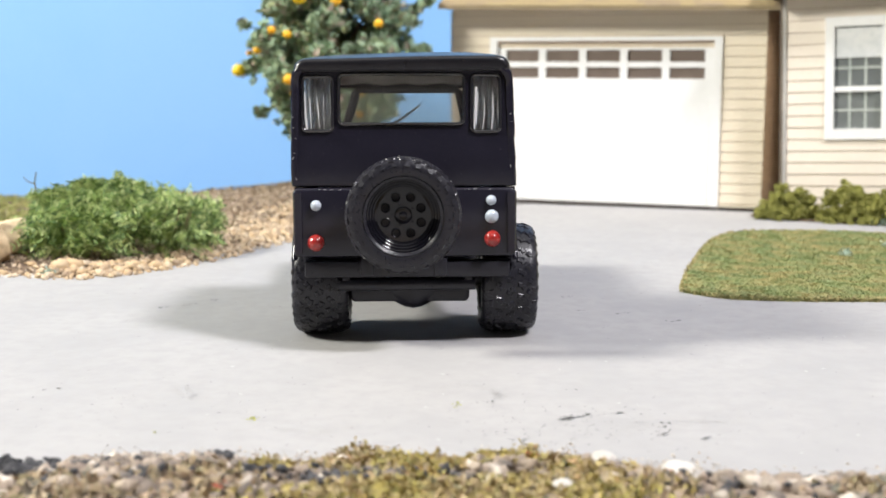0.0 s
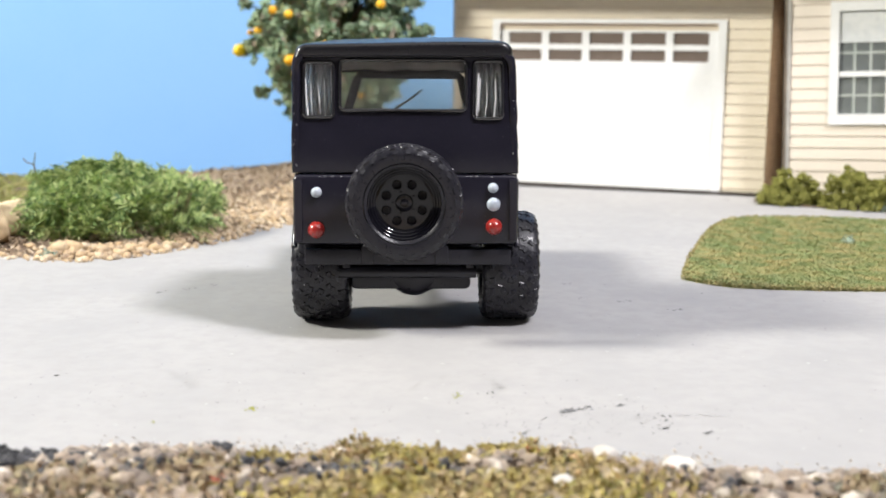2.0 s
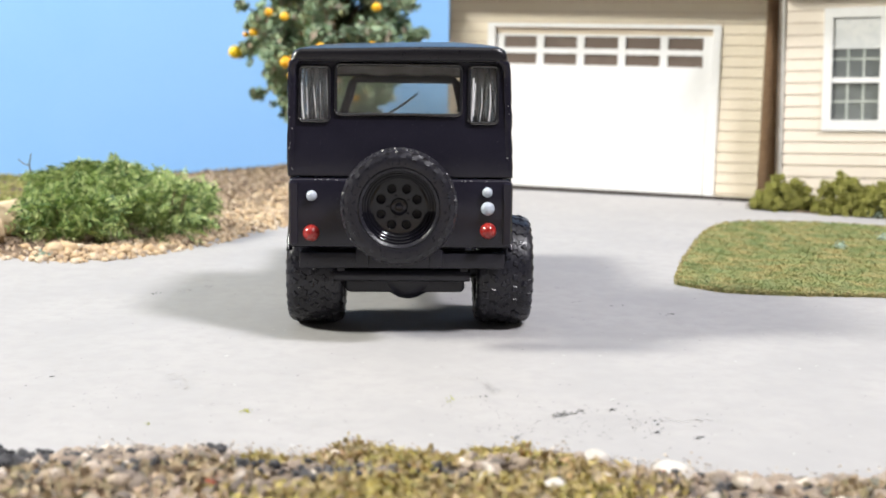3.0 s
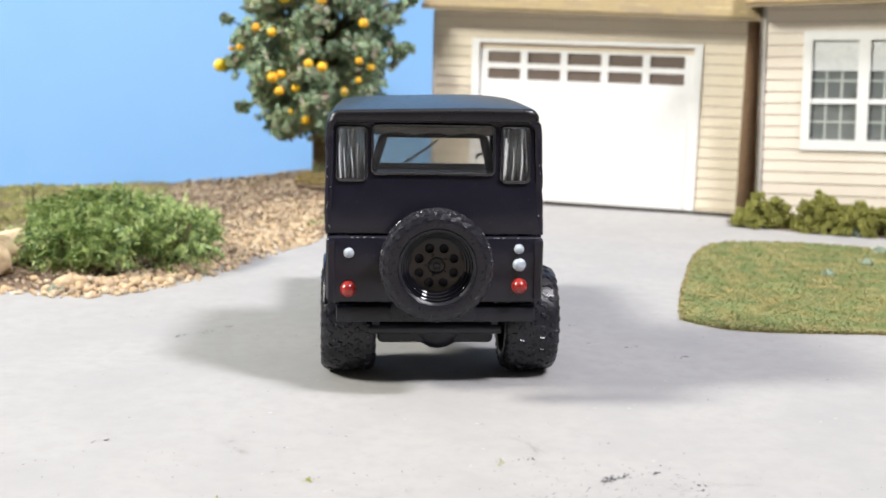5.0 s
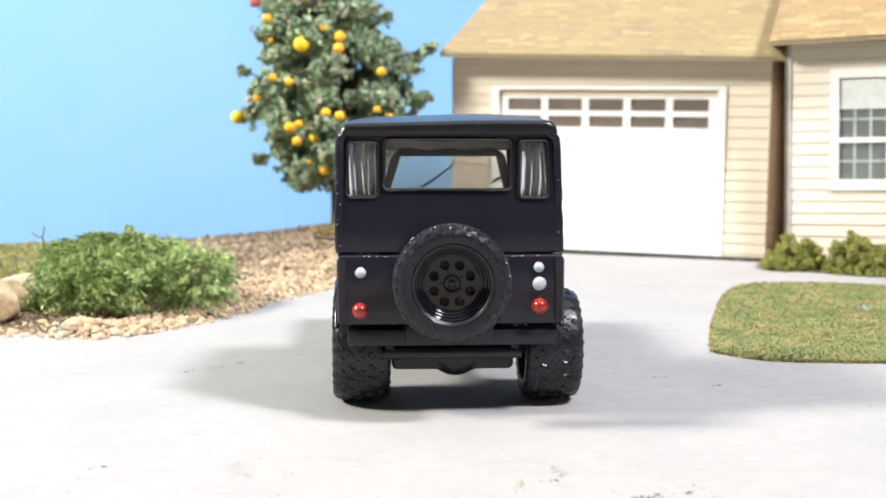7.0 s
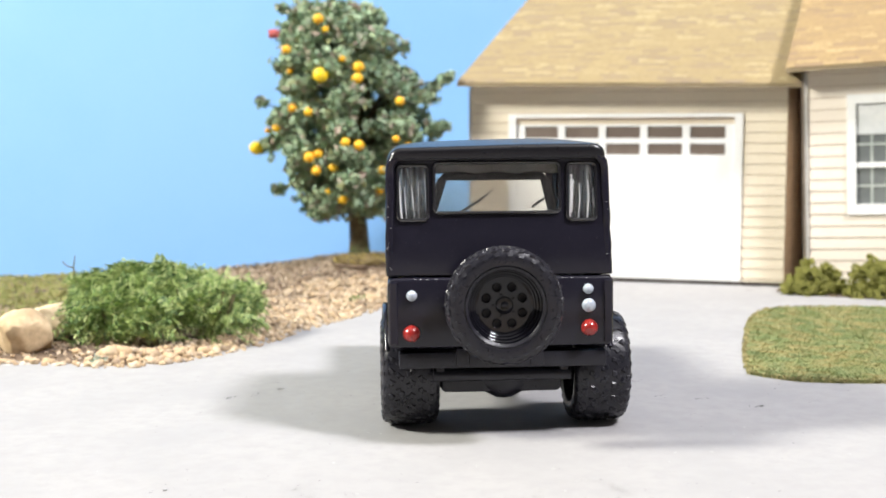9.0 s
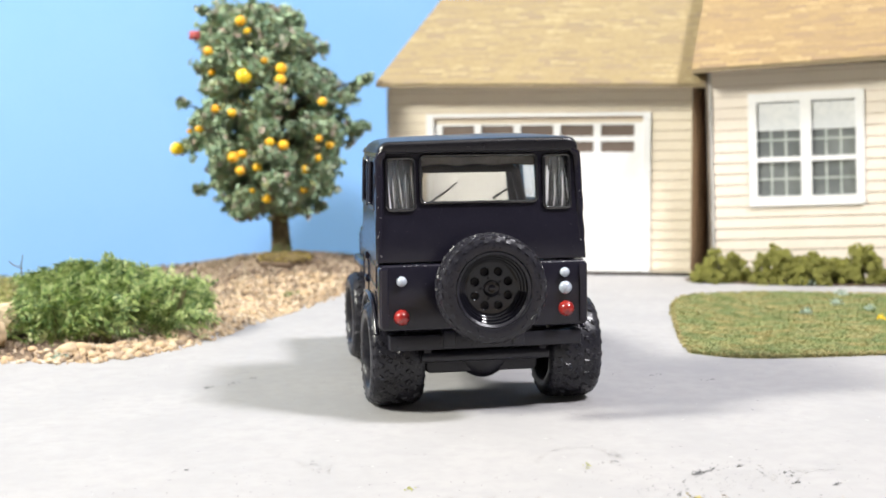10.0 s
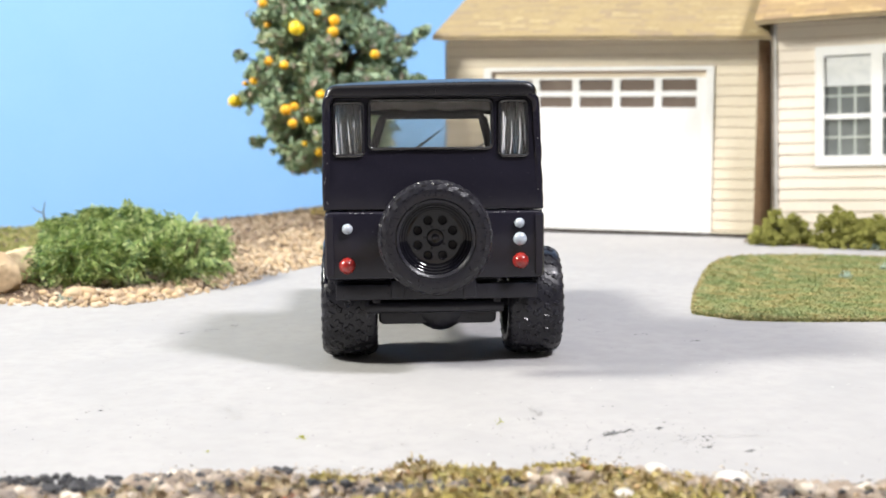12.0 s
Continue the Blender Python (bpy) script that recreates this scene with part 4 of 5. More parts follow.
# the dark slot between house and garage: both side walls run straight back
side = part("side_wall", box(-0.045, 0.08, 0.155, 5.6, -0.3, 4.95), M_WALL_CARD, house)
siding(side, 0.16, 5.6, -0.3, 4.95, [], M_SIDING, 0.265)
for ob in list(side.children):
    ob.matrix_basis = place(-0.047, 5.76, 0, 0, 0, -90) @ ob.matrix_basis
frame_ob = part("window_frame", plate(rect(*WIN), [rect(a, b, 1.970, 4.236) for a, b in SASHES], 0.16), M_WHITE, house, "white card window frame", m=place(0, -0.055, 0))
part("window_sill", box(0.858, 3.51, -0.064, -0.030, 1.736, 1.778, 0.005), M_WHITE, house, "white card window sill")
for a, b in SASHES:
    window = part("window", box(a + 0.002, b - 0.002, 0.02, 0.05, 1.972, 4.234), M_WIN_PANE, house, "grey printed sash window")
    part("sash_rail", box(a + 0.002, b - 0.002, -0.03, 0.018, 2.80, 2.915), M_WHITE, window)
    w = (b - a) / 3
    for k in (1, 2):
        part("glazing_bar", box(a + k * w - 0.026, a + k * w + 0.026, 0.006, 0.018, 1.975, 2.797), M_GLAZING_BAR, window)
        part("glazing_bar", box(a + k * w - 0.026, a + k * w + 0.026, 0.006, 0.018, 2.918, 3.540), M_GLAZING_BAR, window)
    part("glazing_bar", box(a + 0.003, b - 0.003, 0.007, 0.0175, 2.360, 2.410), M_GLAZING_BAR, window)
    part("glazing_bar", box(a + 0.003, b - 0.003, 0.007, 0.0175, 3.298, 3.348), M_GLAZING_BAR, window)
    part("blind", box(a + 0.003, b - 0.003, -0.008, 0.018, 3.545, 4.21), M_BLIND, window, "pale half-drawn blind")
part("right_wall", box(12.8, 13.0, 0.16, 6.0, -0.5, 4.9), M_SIDING_LIGHT, house)
part("back_wall", box(0.09, 12.79, 5.6, 5.8, -0.5, 4.9), M_SIDING_LIGHT, house)
house_corners = [(-0.42, -0.54, 5.07), (13.5, -0.54, 5.31), (13.5, 3.9, 8.45), (-0.03, 3.9, 8.25)]
house_roof = part("roof", wedge(house_corners, 0.08), M_ROOF_CARD, house, "tan shingled card roof")
part("hip_roof", wedge([(-0.42, 8.1, 5.09), (-0.42, -0.53, 5.06), (-0.04, 3.91, 8.24), (-0.04, 4.0, 8.24)], 0.05), M_ROOF_CARD, house)
part("back_roof", wedge([(13.5, 8.1, 5.3), (-0.2, 8.1, 5.0), (-0.04, 3.92, 8.25), (13.5, 3.92, 8.45)], 0.05), M_ROOF_CARD, house)

# ---------------------------------------------------------------- toy off-road car
car = thing("toy_car", 0, 0, 0, 2.6, "black die-cast toy off-road car with hardtop and rear spare wheel", "toy car")


def tyre_mesh(r, w):
    """A fat off-road tyre along x, with rounded shoulders."""
    h = w / 2
    half = [(h * 0.80, r * 0.62), (h * 0.95, r * 0.665), (h, r * 0.73), (h * 0.99, r * 0.82), (h * 0.945, r * 0.89), (h * 0.84, r * 0.94), (h * 0.66, r * 0.962)]
    return lathe([(-x, q) for x, q in half] + [(0, r * 0.97)] + half[::-1], 64, ends=False)


def tread_mesh(r, w, seed):
    """Uneven interlocking lugs round the tread: short bent blocks, low on the shoulders."""
    rg = random.Random(seed)
    bm = bmesh.new()
    h, count = w / 2, 26
    for n in range(count):
        for row, (x, size_x, size_t, lean, tilt, level) in enumerate(((-0.76, 0.30, 0.085, 25, -24, 0.943), (-0.40, 0.30, 0.070, -40, -5, 0.966), (-0.02, 0.28, 0.075, 35, 0, 0.970),
                                                                      (0.38, 0.30, 0.070, -40, 5, 0.966), (0.76, 0.30, 0.085, 25, 24, 0.943))):
            a = 2 * math.pi * (n + 0.45 * (row % 2) + rg.uniform(-0.14, 0.14)) / count
            grow = rg.uniform(0.8, 1.15)
            for bend in (-1, 1):
                made = bmesh.ops.create_cube(bm, size=1.0)
                m = (Matrix.Rotation(a, 4, "X") @ Matrix.Translation((x * h, 0, r * level)) @ Matrix.Rotation(radians(tilt), 4, "Y")
                     @ Matrix.Rotation(radians(lean + rg.uniform(-10, 10)), 4, "Z") @ Matrix.Translation((bend * size_x * h * 0.27, 0, 0))
                     @ Matrix.Rotation(radians(bend * 24), 4, "Z") @ Matrix.Diagonal((size_x * h * 0.66 * grow, size_t * grow * 1.08, 0.034 * r, 1)))
                for v in made["verts"]:
                    k = 0.62 if v.co.z > 0 else 1.05
                    v.co = m @ Vector((v.co.x * k, v.co.y * k, v.co.z))
        for side in (-1, 1):
            a = 2 * math.pi * (n + 0.25 + rg.uniform(-0.1, 0.1)) / count
            made = bmesh.ops.create_cube(bm, size=1.0)
            m = (Matrix.Rotation(a, 4, "X") @ Matrix.Translation((side * h * 0.945, 0, r * 0.872)) @ Matrix.Rotation(radians(-side * 28), 4, "Y")
                 @ Matrix.Diagonal((0.022, 0.055, 0.07 * r, 1)))
            for v in made["verts"]:
                v.co = m @ v.co
    return bm


def rim_mesh(r, bm=None):
    """A deep dished rim with a rolled lip and stepped rings; its face looks along -x."""
    profile = [(0.16, r), (-0.03, r), (-0.045, r * 0.988), (-0.048, r * 0.965), (-0.035, r * 0.945), (-0.005, r * 0.925), (0.005, r * 0.905), (0.022, r * 0.875), (0.032, r * 0.865),
               (0.036, r * 0.845), (0.058, r * 0.81), (0.070, r * 0.80), (0.074, r * 0.78), (0.094, r * 0.745), (0.104, r * 0.735), (0.108, r * 0.715), (0.122, r * 0.69), (0.130, r * 0.62)]
    profile += [(0.165, r * 0.62), (0.165, r * 0.97)]
    return lathe(profile, 56, bm, ends=False)


def wheel(x, y, z, r, w, side, seed, name="wheel", spare=False):
    """A wheel under the car; side: -1 or 1, where its face looks along x."""
    tyre_ob = part("tyre", tyre_mesh(r, w), M_RUBBER, None, "fat black knobbly rubber tyre", 35)
    holder = tyre_ob
    holder.name = name
    under(holder, car, place(x, y, z, 0, 0, 0 if side < 0 else 180))
    part("tread", tread_mesh(r, w, seed), M_RUBBER, holder)
    shift = -w / 2 + (0.05 if spare else 0.13)
    bm = rim_mesh(r * (0.70 if spare else 0.665))
    rim = part("rim", bm, M_GLOSS, holder, "gloss black dished wheel rim", 35, place(shift, 0, 0))
    disc = [(math.cos(2 * math.pi * n / 64) * r * 0.45, math.sin(2 * math.pi * n / 64) * r * 0.45) for n in range(64)]
    holes = []
    for n in range(8):
        a = 2 * math.pi * (n + 0.5) / 8
        holes.append([(r * 0.325 * math.cos(a) + r * 0.072 * math.cos(q), r * 0.325 * math.sin(a) + r * 0.072 * math.sin(q))
                      for q in (2 * math.pi * k / 12 for k in range(12))])
    part("rim_face", plate(disc, holes, 0.05), M_GLOSS, holder, "", 35, place(shift + 0.125, 0, 0, 0, 0, -90))
    part("rim_back", lathe([(0.0, r * 0.6), (0.02, r * 0.6)], 32), M_CHASSIS, holder, "", False, place(shift + 0.20, 0, 0))
    part("hub", lathe([(0.03, r * 0.15), (-0.005, r * 0.15), (-0.018, r * 0.13), (-0.012, r * 0.09), (-0.014, r * 0.065), (-0.04, r * 0.055), (-0.045, 0.0)], 24),
         M_GLOSS if spare else M_CHROME, holder, "", 35, place(shift + 0.12, 0, 0))
    for n in range(8):
        a = 2 * math.pi * (n + 0.5) / 8
        part("hole_rim", tube([(0, r * 0.325 * math.cos(a) + r * 0.074 * math.cos(q), r * 0.325 * math.sin(a) + r * 0.074 * math.sin(q))
                               for q in (2 * math.pi * k / 12 for k in range(12))], 0.008, True, 6), M_GLOSS, holder, "", 60, place(shift + 0.124, 0, 0))
    for n in range(5):
        a = 2 * math.pi * n / 5
        part("lug_nut", lathe([(0.0, 0.016), (-0.022, 0.014), (-0.026, 0.0)], 6), M_GLOSS, holder, "", False,
             place(shift + 0.123, r * 0.19 * math.cos(a), r * 0.19 * math.sin(a)))
    return holder


for wx, side in ((-1.385 + 0.35, -1), (1.655 - 0.35, 1)):
    wheel(wx, 0.97, 0.70, 0.70, 0.70, side, 3 + side, "rear_wheel")
    wheel(wx - 0.16 * side, 4.55, 0.70, 0.70, 0.68, side, 7 + side, "front_wheel")

# spare wheel: its face looks backwards, along -y
spare = wheel(0, 0, 0, 0.685, 0.42, -1, 17, "spare_wheel", True)
spare.matrix_basis = place(-0.005, -0.40, 1.665, 0, 0, 90)
part("spare_carrier", lathe([(-0.42, 0.10), (-0.1, 0.10), (-0.02, 0.22), (0.02, 0.22)], 20, axis="y"), M_CHASSIS, car, "", 35, place(-0.005, 0.0, 1.665))

# tub
tub = part("rear_panel", plate(rounded(-1.315, 1.345, 1.115, 1.935, 0.07), (), 0.16, 0.035), M_BLACK, car, "black painted rear panel", 40)
for x0, x1 in ((-1.30, -1.20), (1.23, 1.33)):
    part("corner_post", box(x0, x1, -0.03, 0.02, 1.15, 1.90, 0.02), M_BLACK, car)
arch = [(0.97 + 0.80 * math.cos(a), 0.70 + 0.80 * math.sin(a)) for a in (math.pi - math.pi * n / 14 for n in range(15))]
outline = [(0.165, 1.115), (0.29, 1.115), *[p for p in arch if p[1] > 1.15], (1.65, 1.20), (2.85, 1.20), (2.85, 1.935), (0.165, 1.935)]
TAPER = 3.0  # degrees by which each side runs inwards to the front
for x, sgn in ((-1.215, -1), (1.345, 1)):
    part("side_panel", plate(outline, (), 0.10), M_BLACK, car, m=place(x, 0, 0, 0, 0, 90 + TAPER * sgn))
for y0, y1, z0, z1 in ((1.82, 2.70, 1.26, 1.88), (0.40, 1.66, 1.62, 1.88)):
    for x, sgn in ((-1.317, -1), (1.347, 1)):
        part("door_seam", tube([(x - sgn * math.tan(radians(TAPER)) * p, p, q) for p, q in ((y0, z0), (y1, z0), (y1, z1), (y0, z1))], 0.012, True, 6), M_BLACK, car, "", 60)
for x in (-1.325, 1.355):
    part("fender_flare", tube([(x, p, q) for p, q in arch if q > 0.98], 0.035, False, 8), M_BLACK, car, "", 60)
part("tub_floor", box(-0.62, 0.75, 0.17, 2.8, 1.20, 1.30), M_CHASSIS, car)
part("tub_deck", box(-1.05, 1.08, 0.17, 2.8, 1.60, 1.90), M_INSIDE, car)
part("hood", box(-0.88, 0.90, 2.90, 5.75, 1.15, 2.08, 0.10, 3), M_BLACK, car, "", 35)
for x0, x1 in ((-1.06, -0.89), (0.91, 1.09)):
    part("front_fender", box(x0, x1, 3.75, 5.15, 1.45, 1.64, 0.05), M_BLACK, car, "", 35)
    part("fender_skirt", box(x0, x1, 2.90, 3.74, 1.10, 1.60, 0.04), M_BLACK, car, "", 35)
part("grille", box(-0.88, 0.91, 5.76, 5.86, 1.15, 1.95, 0.04), M_BLACK, car, "", 35)
part("front_bumper", box(-0.98, 1.01, 5.9, 6.1, 0.95, 1.12, 0.03), M_CHASSIS, car, "", 35)

# hardtop
SLANT = 5.5


def hard(x, y, z):
    return place(x, y, z, -SLANT, 0, 0)


REAR_HOLES = [rounded(-1.185, -0.835, 0.655, 1.295, 0.05), rounded(-0.762, 0.722, 0.735, 1.325, 0.06), rounded(0.812, 1.152, 0.645, 1.315, 0.05)]
rear_outline = [(-1.325, 0), (1.345, 0), (1.325, 0.45), (1.285, 0.85), (1.235, 1.36), (1.15, 1.44), (-1.18, 1.44), (-1.275, 1.36), (-1.325, 0.85), (-1.33, 0.45)]
top_panel = part("hardtop_rear", plate(rear_outline, REAR_HOLES, 0.10, 0.025), M_BLACK, car, "black hardtop panel with three windows", 40, m=hard(0, 0.06, 1.955))
for loop in REAR_HOLES:
    part("window_lip", tube([(x, -0.010, z) for x, z in loop], 0.021, True, 10), M_LIP, top_panel, "", 60)
for n, loop in enumerate(REAR_HOLES):
    pane = plate([(x * 1.0, z) for x, z in loop], (), 0.03)
    if n != 1:
        bmesh.ops.subdivide_edges(pane, edges=pane.edges[:], cuts=2, use_grid_fill=True)
    part("rear_window", pane, M_CLEAR, top_panel, "clear plastic window", 60, place(0, 0.04, 0))
# curved plastic corners behind the narrow windows
for cx, sgn in ((-1.005, -1), (0.99, 1)):
    bm = bmesh.new()
    cols = 22
    grid = []
    for n in range(cols + 1):
        k = n / cols
        x = (k - 0.5) * 0.42
        y = (0.20 if sgn > 0 else 0.29) + 0.065 * math.sin(k * 15 + cx) + 0.045 * math.sin(k * 37) + 0.10 * k * (1 if sgn > 0 else -1)
        grid.append([bm.verts.new((cx + x + 0.012 * math.sin(z * 9 + n), y, 0.58 + z * 0.74)) for z in (0.0, 0.25, 0.5, 0.75, 1.0)])
    for a, b in zip(grid, grid[1:]):
        for n in range(4):
            bm.faces.new((a[n], b[n], b[n + 1], a[n + 1]))
    bmesh.ops.solidify(bm, geom=bm.faces[:], thickness=0.03)
    glazing = part("corner_glazing", bm, M_STREAK, top_panel, "rippled clear plastic", 80)
    rg = random.Random(5 + sgn)
    # ripples; the whitened ones put the highlight streaks into the colour
    for n in range(8):
        x = cx - 0.145 + 0.29 * n / 7 + rg.uniform(-0.018, 0.018)
        slant, bow, r = rg.uniform(-0.025, 0.025), rg.uniform(-0.02, 0.02), rg.uniform(0.004, 0.012) if n % 2 else rg.uniform(0.012, 0.028)
        low, high = rg.uniform(0.64, 0.76), rg.uniform(1.02, 1.26)
        part("ripple", tube([(x - slant, 0.024, low), (x + bow, 0.028, (low + high) / 2), (x + slant * 0.6, 0.024, high)], [r * rg.uniform(0.3, 1), r, r * rg.uniform(0.3, 1)], False, 8),
             M_GLINT if n % 2 == 1 or n == 0 else M_CLEAR, glazing, "", 80)
for x, sgn, slope in ((-1.325, 1, 1.5), (1.345, -1, 4.6)):
    holes = [rounded(0.35, 1.25, 0.66, 1.27, 0.06), rounded(1.62, 2.45, 0.66, 1.27, 0.06)]
    side_ob = part("hardtop_side", plate([(0.10, 0), (2.80, 0), (2.62, 1.42), (0.22, 1.42)], holes, 0.09), M_BLACK, car, "", False,
                   place(x, 0.06, 1.955, 0, 0, 90 - TAPER * sgn) @ pose(0, 0, 0, slope * sgn, 0, 0) @ (place(0, 0, 0) if sgn < 0 else place(0, -0.09, 0)))
    for loop in holes:
        part("side_window", plate(loop, (), 0.03), M_CLEAR, side_ob, "", False, place(0, 0.03, 0))
        part("window_lip", tube([(p, -0.004 if sgn < 0 else 0.094, q) for p, q in loop], 0.032, True, 8), M_BLACK, side_ob, "", 60)
# roof: a thick slab, crowned, with rolled rear edge and rounded corners
bm = bmesh.new()
BACK, LOW, HALF = 0.105, 3.315, 1.285


def roof_height(x, y):
    off = abs(x) / HALF
    z = 3.470 + 0.014 * x + 0.074 * (1 - math.exp(-(y - BACK) / 0.55)) * (1 - off ** 6) + 0.006 * math.sin(x * 2.3 + 0.6) - 0.06 * (max(0.0, y - 1.5) / 1.2) ** 2
    for gap, radius in ((HALF - abs(x), 0.13), (y - BACK, 0.055)):
        if gap < radius:
            z -= radius * (1 - math.sqrt(max(0.0, 1 - ((radius - gap) / radius) ** 2)))
    return max(z, LOW + 0.015)


rows_y = [BACK + d for d in (0.0, 0.006, 0.02, 0.04, 0.065, 0.09, 0.14, 0.25, 0.4, 0.6, 0.9, 1.3, 1.7, 2.1, 2.45, 2.68)]
steps_x = [0.0, 0.004, 0.012, 0.028, 0.05, 0.08, 0.11, 0.14, 0.25, 0.45, 0.7, 0.95]
across = [-HALF + d for d in steps_x] + [0.0] + [HALF - d for d in reversed(steps_x)]
tops, lows = [], []
for y in rows_y:
    near = min(y - BACK, 0.14)
    pinch = 1 - 0.05 * (1 - math.sqrt(1 - ((0.14 - near) / 0.14) ** 2)) - 0.042 * max(0.0, y - 0.3)
    tops.append([bm.verts.new((-0.012 + x * pinch, y, roof_height(x, y))) for x in across])
    lows.append([bm.verts.new((-0.012 + x * pinch, y + 0.012, LOW)) for x in across])
for n in range(len(rows_y) - 1):
    for p in range(len(across) - 1):
        bm.faces.new((tops[n][p], tops[n][p + 1], tops[n + 1][p + 1], tops[n + 1][p]))
        bm.faces.new((lows[n][p + 1], lows[n][p], lows[n + 1][p], lows[n + 1][p + 1]))
    for p, turn in ((0, 1), (len(across) - 1, -1)):
        bm.faces.new((tops[n][p], tops[n + 1][p], lows[n + 1][p], lows[n][p])[::turn])
for p in range(len(across) - 1):
    bm.faces.new((lows[0][p], lows[0][p + 1], tops[0][p + 1], tops[0][p]))
    bm.faces.new((lows[-1][p + 1], lows[-1][p], tops[-1][p], tops[-1][p + 1]))
part("roof", bm, M_ROOF_PAINT, car, "satin black crowned roof with a thick rolled edge", 60)
for x, lean, sgn in ((-1.285, 0.010, -1), (1.300, -0.045, 1)):
    post = [(x + lean * k + 0.010 * noise.noise(Vector((x, 0, 19 * k))), 0.115 + 0.07 * k, 1.99 + 1.21 * k) for k in (n / 12 for n in range(13))]
    post += [(x + lean - sgn * 0.16 * (1 - math.cos(a)), 0.185 - 0.03 * math.sin(a), 3.20 + 0.16 * math.sin(a)) for a in (0.5, 1.0, 1.35)]
    radii = [0.052 + 0.014 * noise.noise(Vector((x * 3, 5, 23 * n / 12))) for n in range(13)] + [0.06, 0.055, 0.03]
    part("corner_moulding", tube(post, radii, False, 12), M_BLACK, car, "", 60)
part("rear_rail", tube([(-1.20, 0.125, 3.315), (1.13, 0.125, 3.33)], 0.018), M_GLOSS, car, "", 60)
# windscreen
SCREEN = [(-0.98, 0.565), (1.00, 0.565), (0.96, 1.12), (-0.94, 1.12)]
screen = part("windscreen_frame", plate([(-1.10, 0), (1.13, 0), (1.08, 1.40), (-1.06, 1.40)], [SCREEN], 0.10), M_INSIDE, car,
              "dark windscreen surround", m=place(0, 2.72, 1.955, -3, 0, 0))
part("windscreen", plate(SCREEN, (), 0.03), M_HAZY, screen, "hazy clear plastic windscreen", False, place(0, 0.03, 0))
for x, z in ((-0.22, 0.575), (0.78, 0.650)):
    part("wiper", tube([(0, 0, 0), (0.27, 0, 0.175), (0.46, 0, 0.32)], [0.022, 0.018, 0.013], False, 6), M_WIPER, screen, "grey moulded wiper arm", False, place(x, 0.125, z))
part("dashboard", box(-1.0, 1.03, 2.35, 2.70, 1.91, 2.44, 0.05), M_INSIDE, car, "", 40)
for x in (-0.55, 0.58):
    part("seat", box(x - 0.33, x + 0.33, 1.75, 2.0, 1.91, 2.50, 0.08, 3), M_INSIDE, car, "", 40)

part("roll_hoop", tube([(-0.765, 1.2, 1.95), (-0.725, 1.2, 2.62), (-0.60, 1.2, 3.02), (-0.55, 1.2, 3.085), (0.65, 1.2, 3.085), (0.71, 1.2, 3.02), (0.805, 1.2, 2.62), (0.83, 1.2, 1.95)], 0.058, False, 10),
     M_INSIDE, car, "dark roll hoop behind the seats", 60)
# the pale moulded flange of the glazing under the roof
bm = bmesh.new()
flange = []
for n in range(25):
    x = -0.80 + 1.57 * n / 24
    sag = 0.012 * math.sin(n * 0.9) - 0.03 * max(0.0, 0.3 - n / 24)
    flange.append([bm.verts.new((x, y, z)) for y, z in ((0.30, 3.27), (0.36, 3.165 - sag), (0.42, 3.145 - sag), (0.46, 3.16 - sag), (0.42, 3.27))])
for a, c in zip(flange, flange[1:]):
    for n in range(5):
        bm.faces.new((a[n], a[(n + 1) % 5], c[(n + 1) % 5], c[n]))
bm.faces.new(flange[0])
bm.faces.new(flange[-1][::-1])
part("glazing_flange", bm, M_MILKY, car, "milky moulded plastic edge of the glazing", 60)

for x, sgn in ((-1.335, -1), (1.365, 1)):
    for y, z in ((1.75, 1.55), (1.75, 1.86)):
        at = x - sgn * math.tan(radians(TAPER)) * y
        part("hinge", box(at - 0.03, at + 0.03, y, y + 0.12, z, z + 0.10, 0.02), M_BLACK, car, "", 40)

# lamps on the rear panel


def button(name, x, z, r, material, label, deep=0.07):
    part(name, lathe([(0.0, r * 1.02), (-deep * 0.35, r), (-deep * 0.75, r * 0.80), (-deep, r * 0.42), (-deep * 1.04, 0.0)], 24, axis="y"), material, car, label, 60, place(x, 0.004, z))


button("reflector", -1.04, 1.735, 0.063, M_LENS, "pale grey painted round lamp")
button("reflector", 1.04, 1.79, 0.060, M_LENS, "pale grey painted round lamp")
button("reflector", 1.048, 1.595, 0.080, M_LENS, "larger pale grey painted round lamp")
button("tail_light", -1.045, 1.29, 0.098, M_RED, "round glossy red tail light", 0.12)
button("tail_light", 1.055, 1.33, 0.096, M_RED, "round glossy red tail light", 0.12)

# bumper and underside
part("cross_member", box(-0.95, 0.80, 0.30, 0.42, 0.90, 1.16), M_CHASSIS, car)
part("rear_bumper", box(-1.19, 1.27, 0.04, 0.26, 0.86, 1.05, 0.02), M_CHASSIS, car, "", 35)
part("bumper_bracket", box(-0.52, -0.36, 0.02, 0.3, 0.88, 1.10, 0.02), M_CHASSIS, car, "", 35)
part("bumper_bracket", box(0.36, 0.52, 0.02, 0.3, 0.88, 1.10, 0.02), M_CHASSIS, car, "", 35)
part("tow_bar", tube([(-0.78, 0.17, 0.755), (0.86, 0.17, 0.755)], 0.075, False, 12), M_CHASSIS, car, "dull black round bar", 50)
part("tow_bar_plate", box(-0.73, 0.83, 0.24, 0.34, 0.66, 0.80, 0.02), M_CHASSIS, car, "", 35)
for x in (-0.70, 0.78):
    part("bar_bracket", box(x - 0.05, x + 0.05, 0.12, 0.40, 0.70, 0.92, 0.02), M_CHASSIS, car, "", 35)
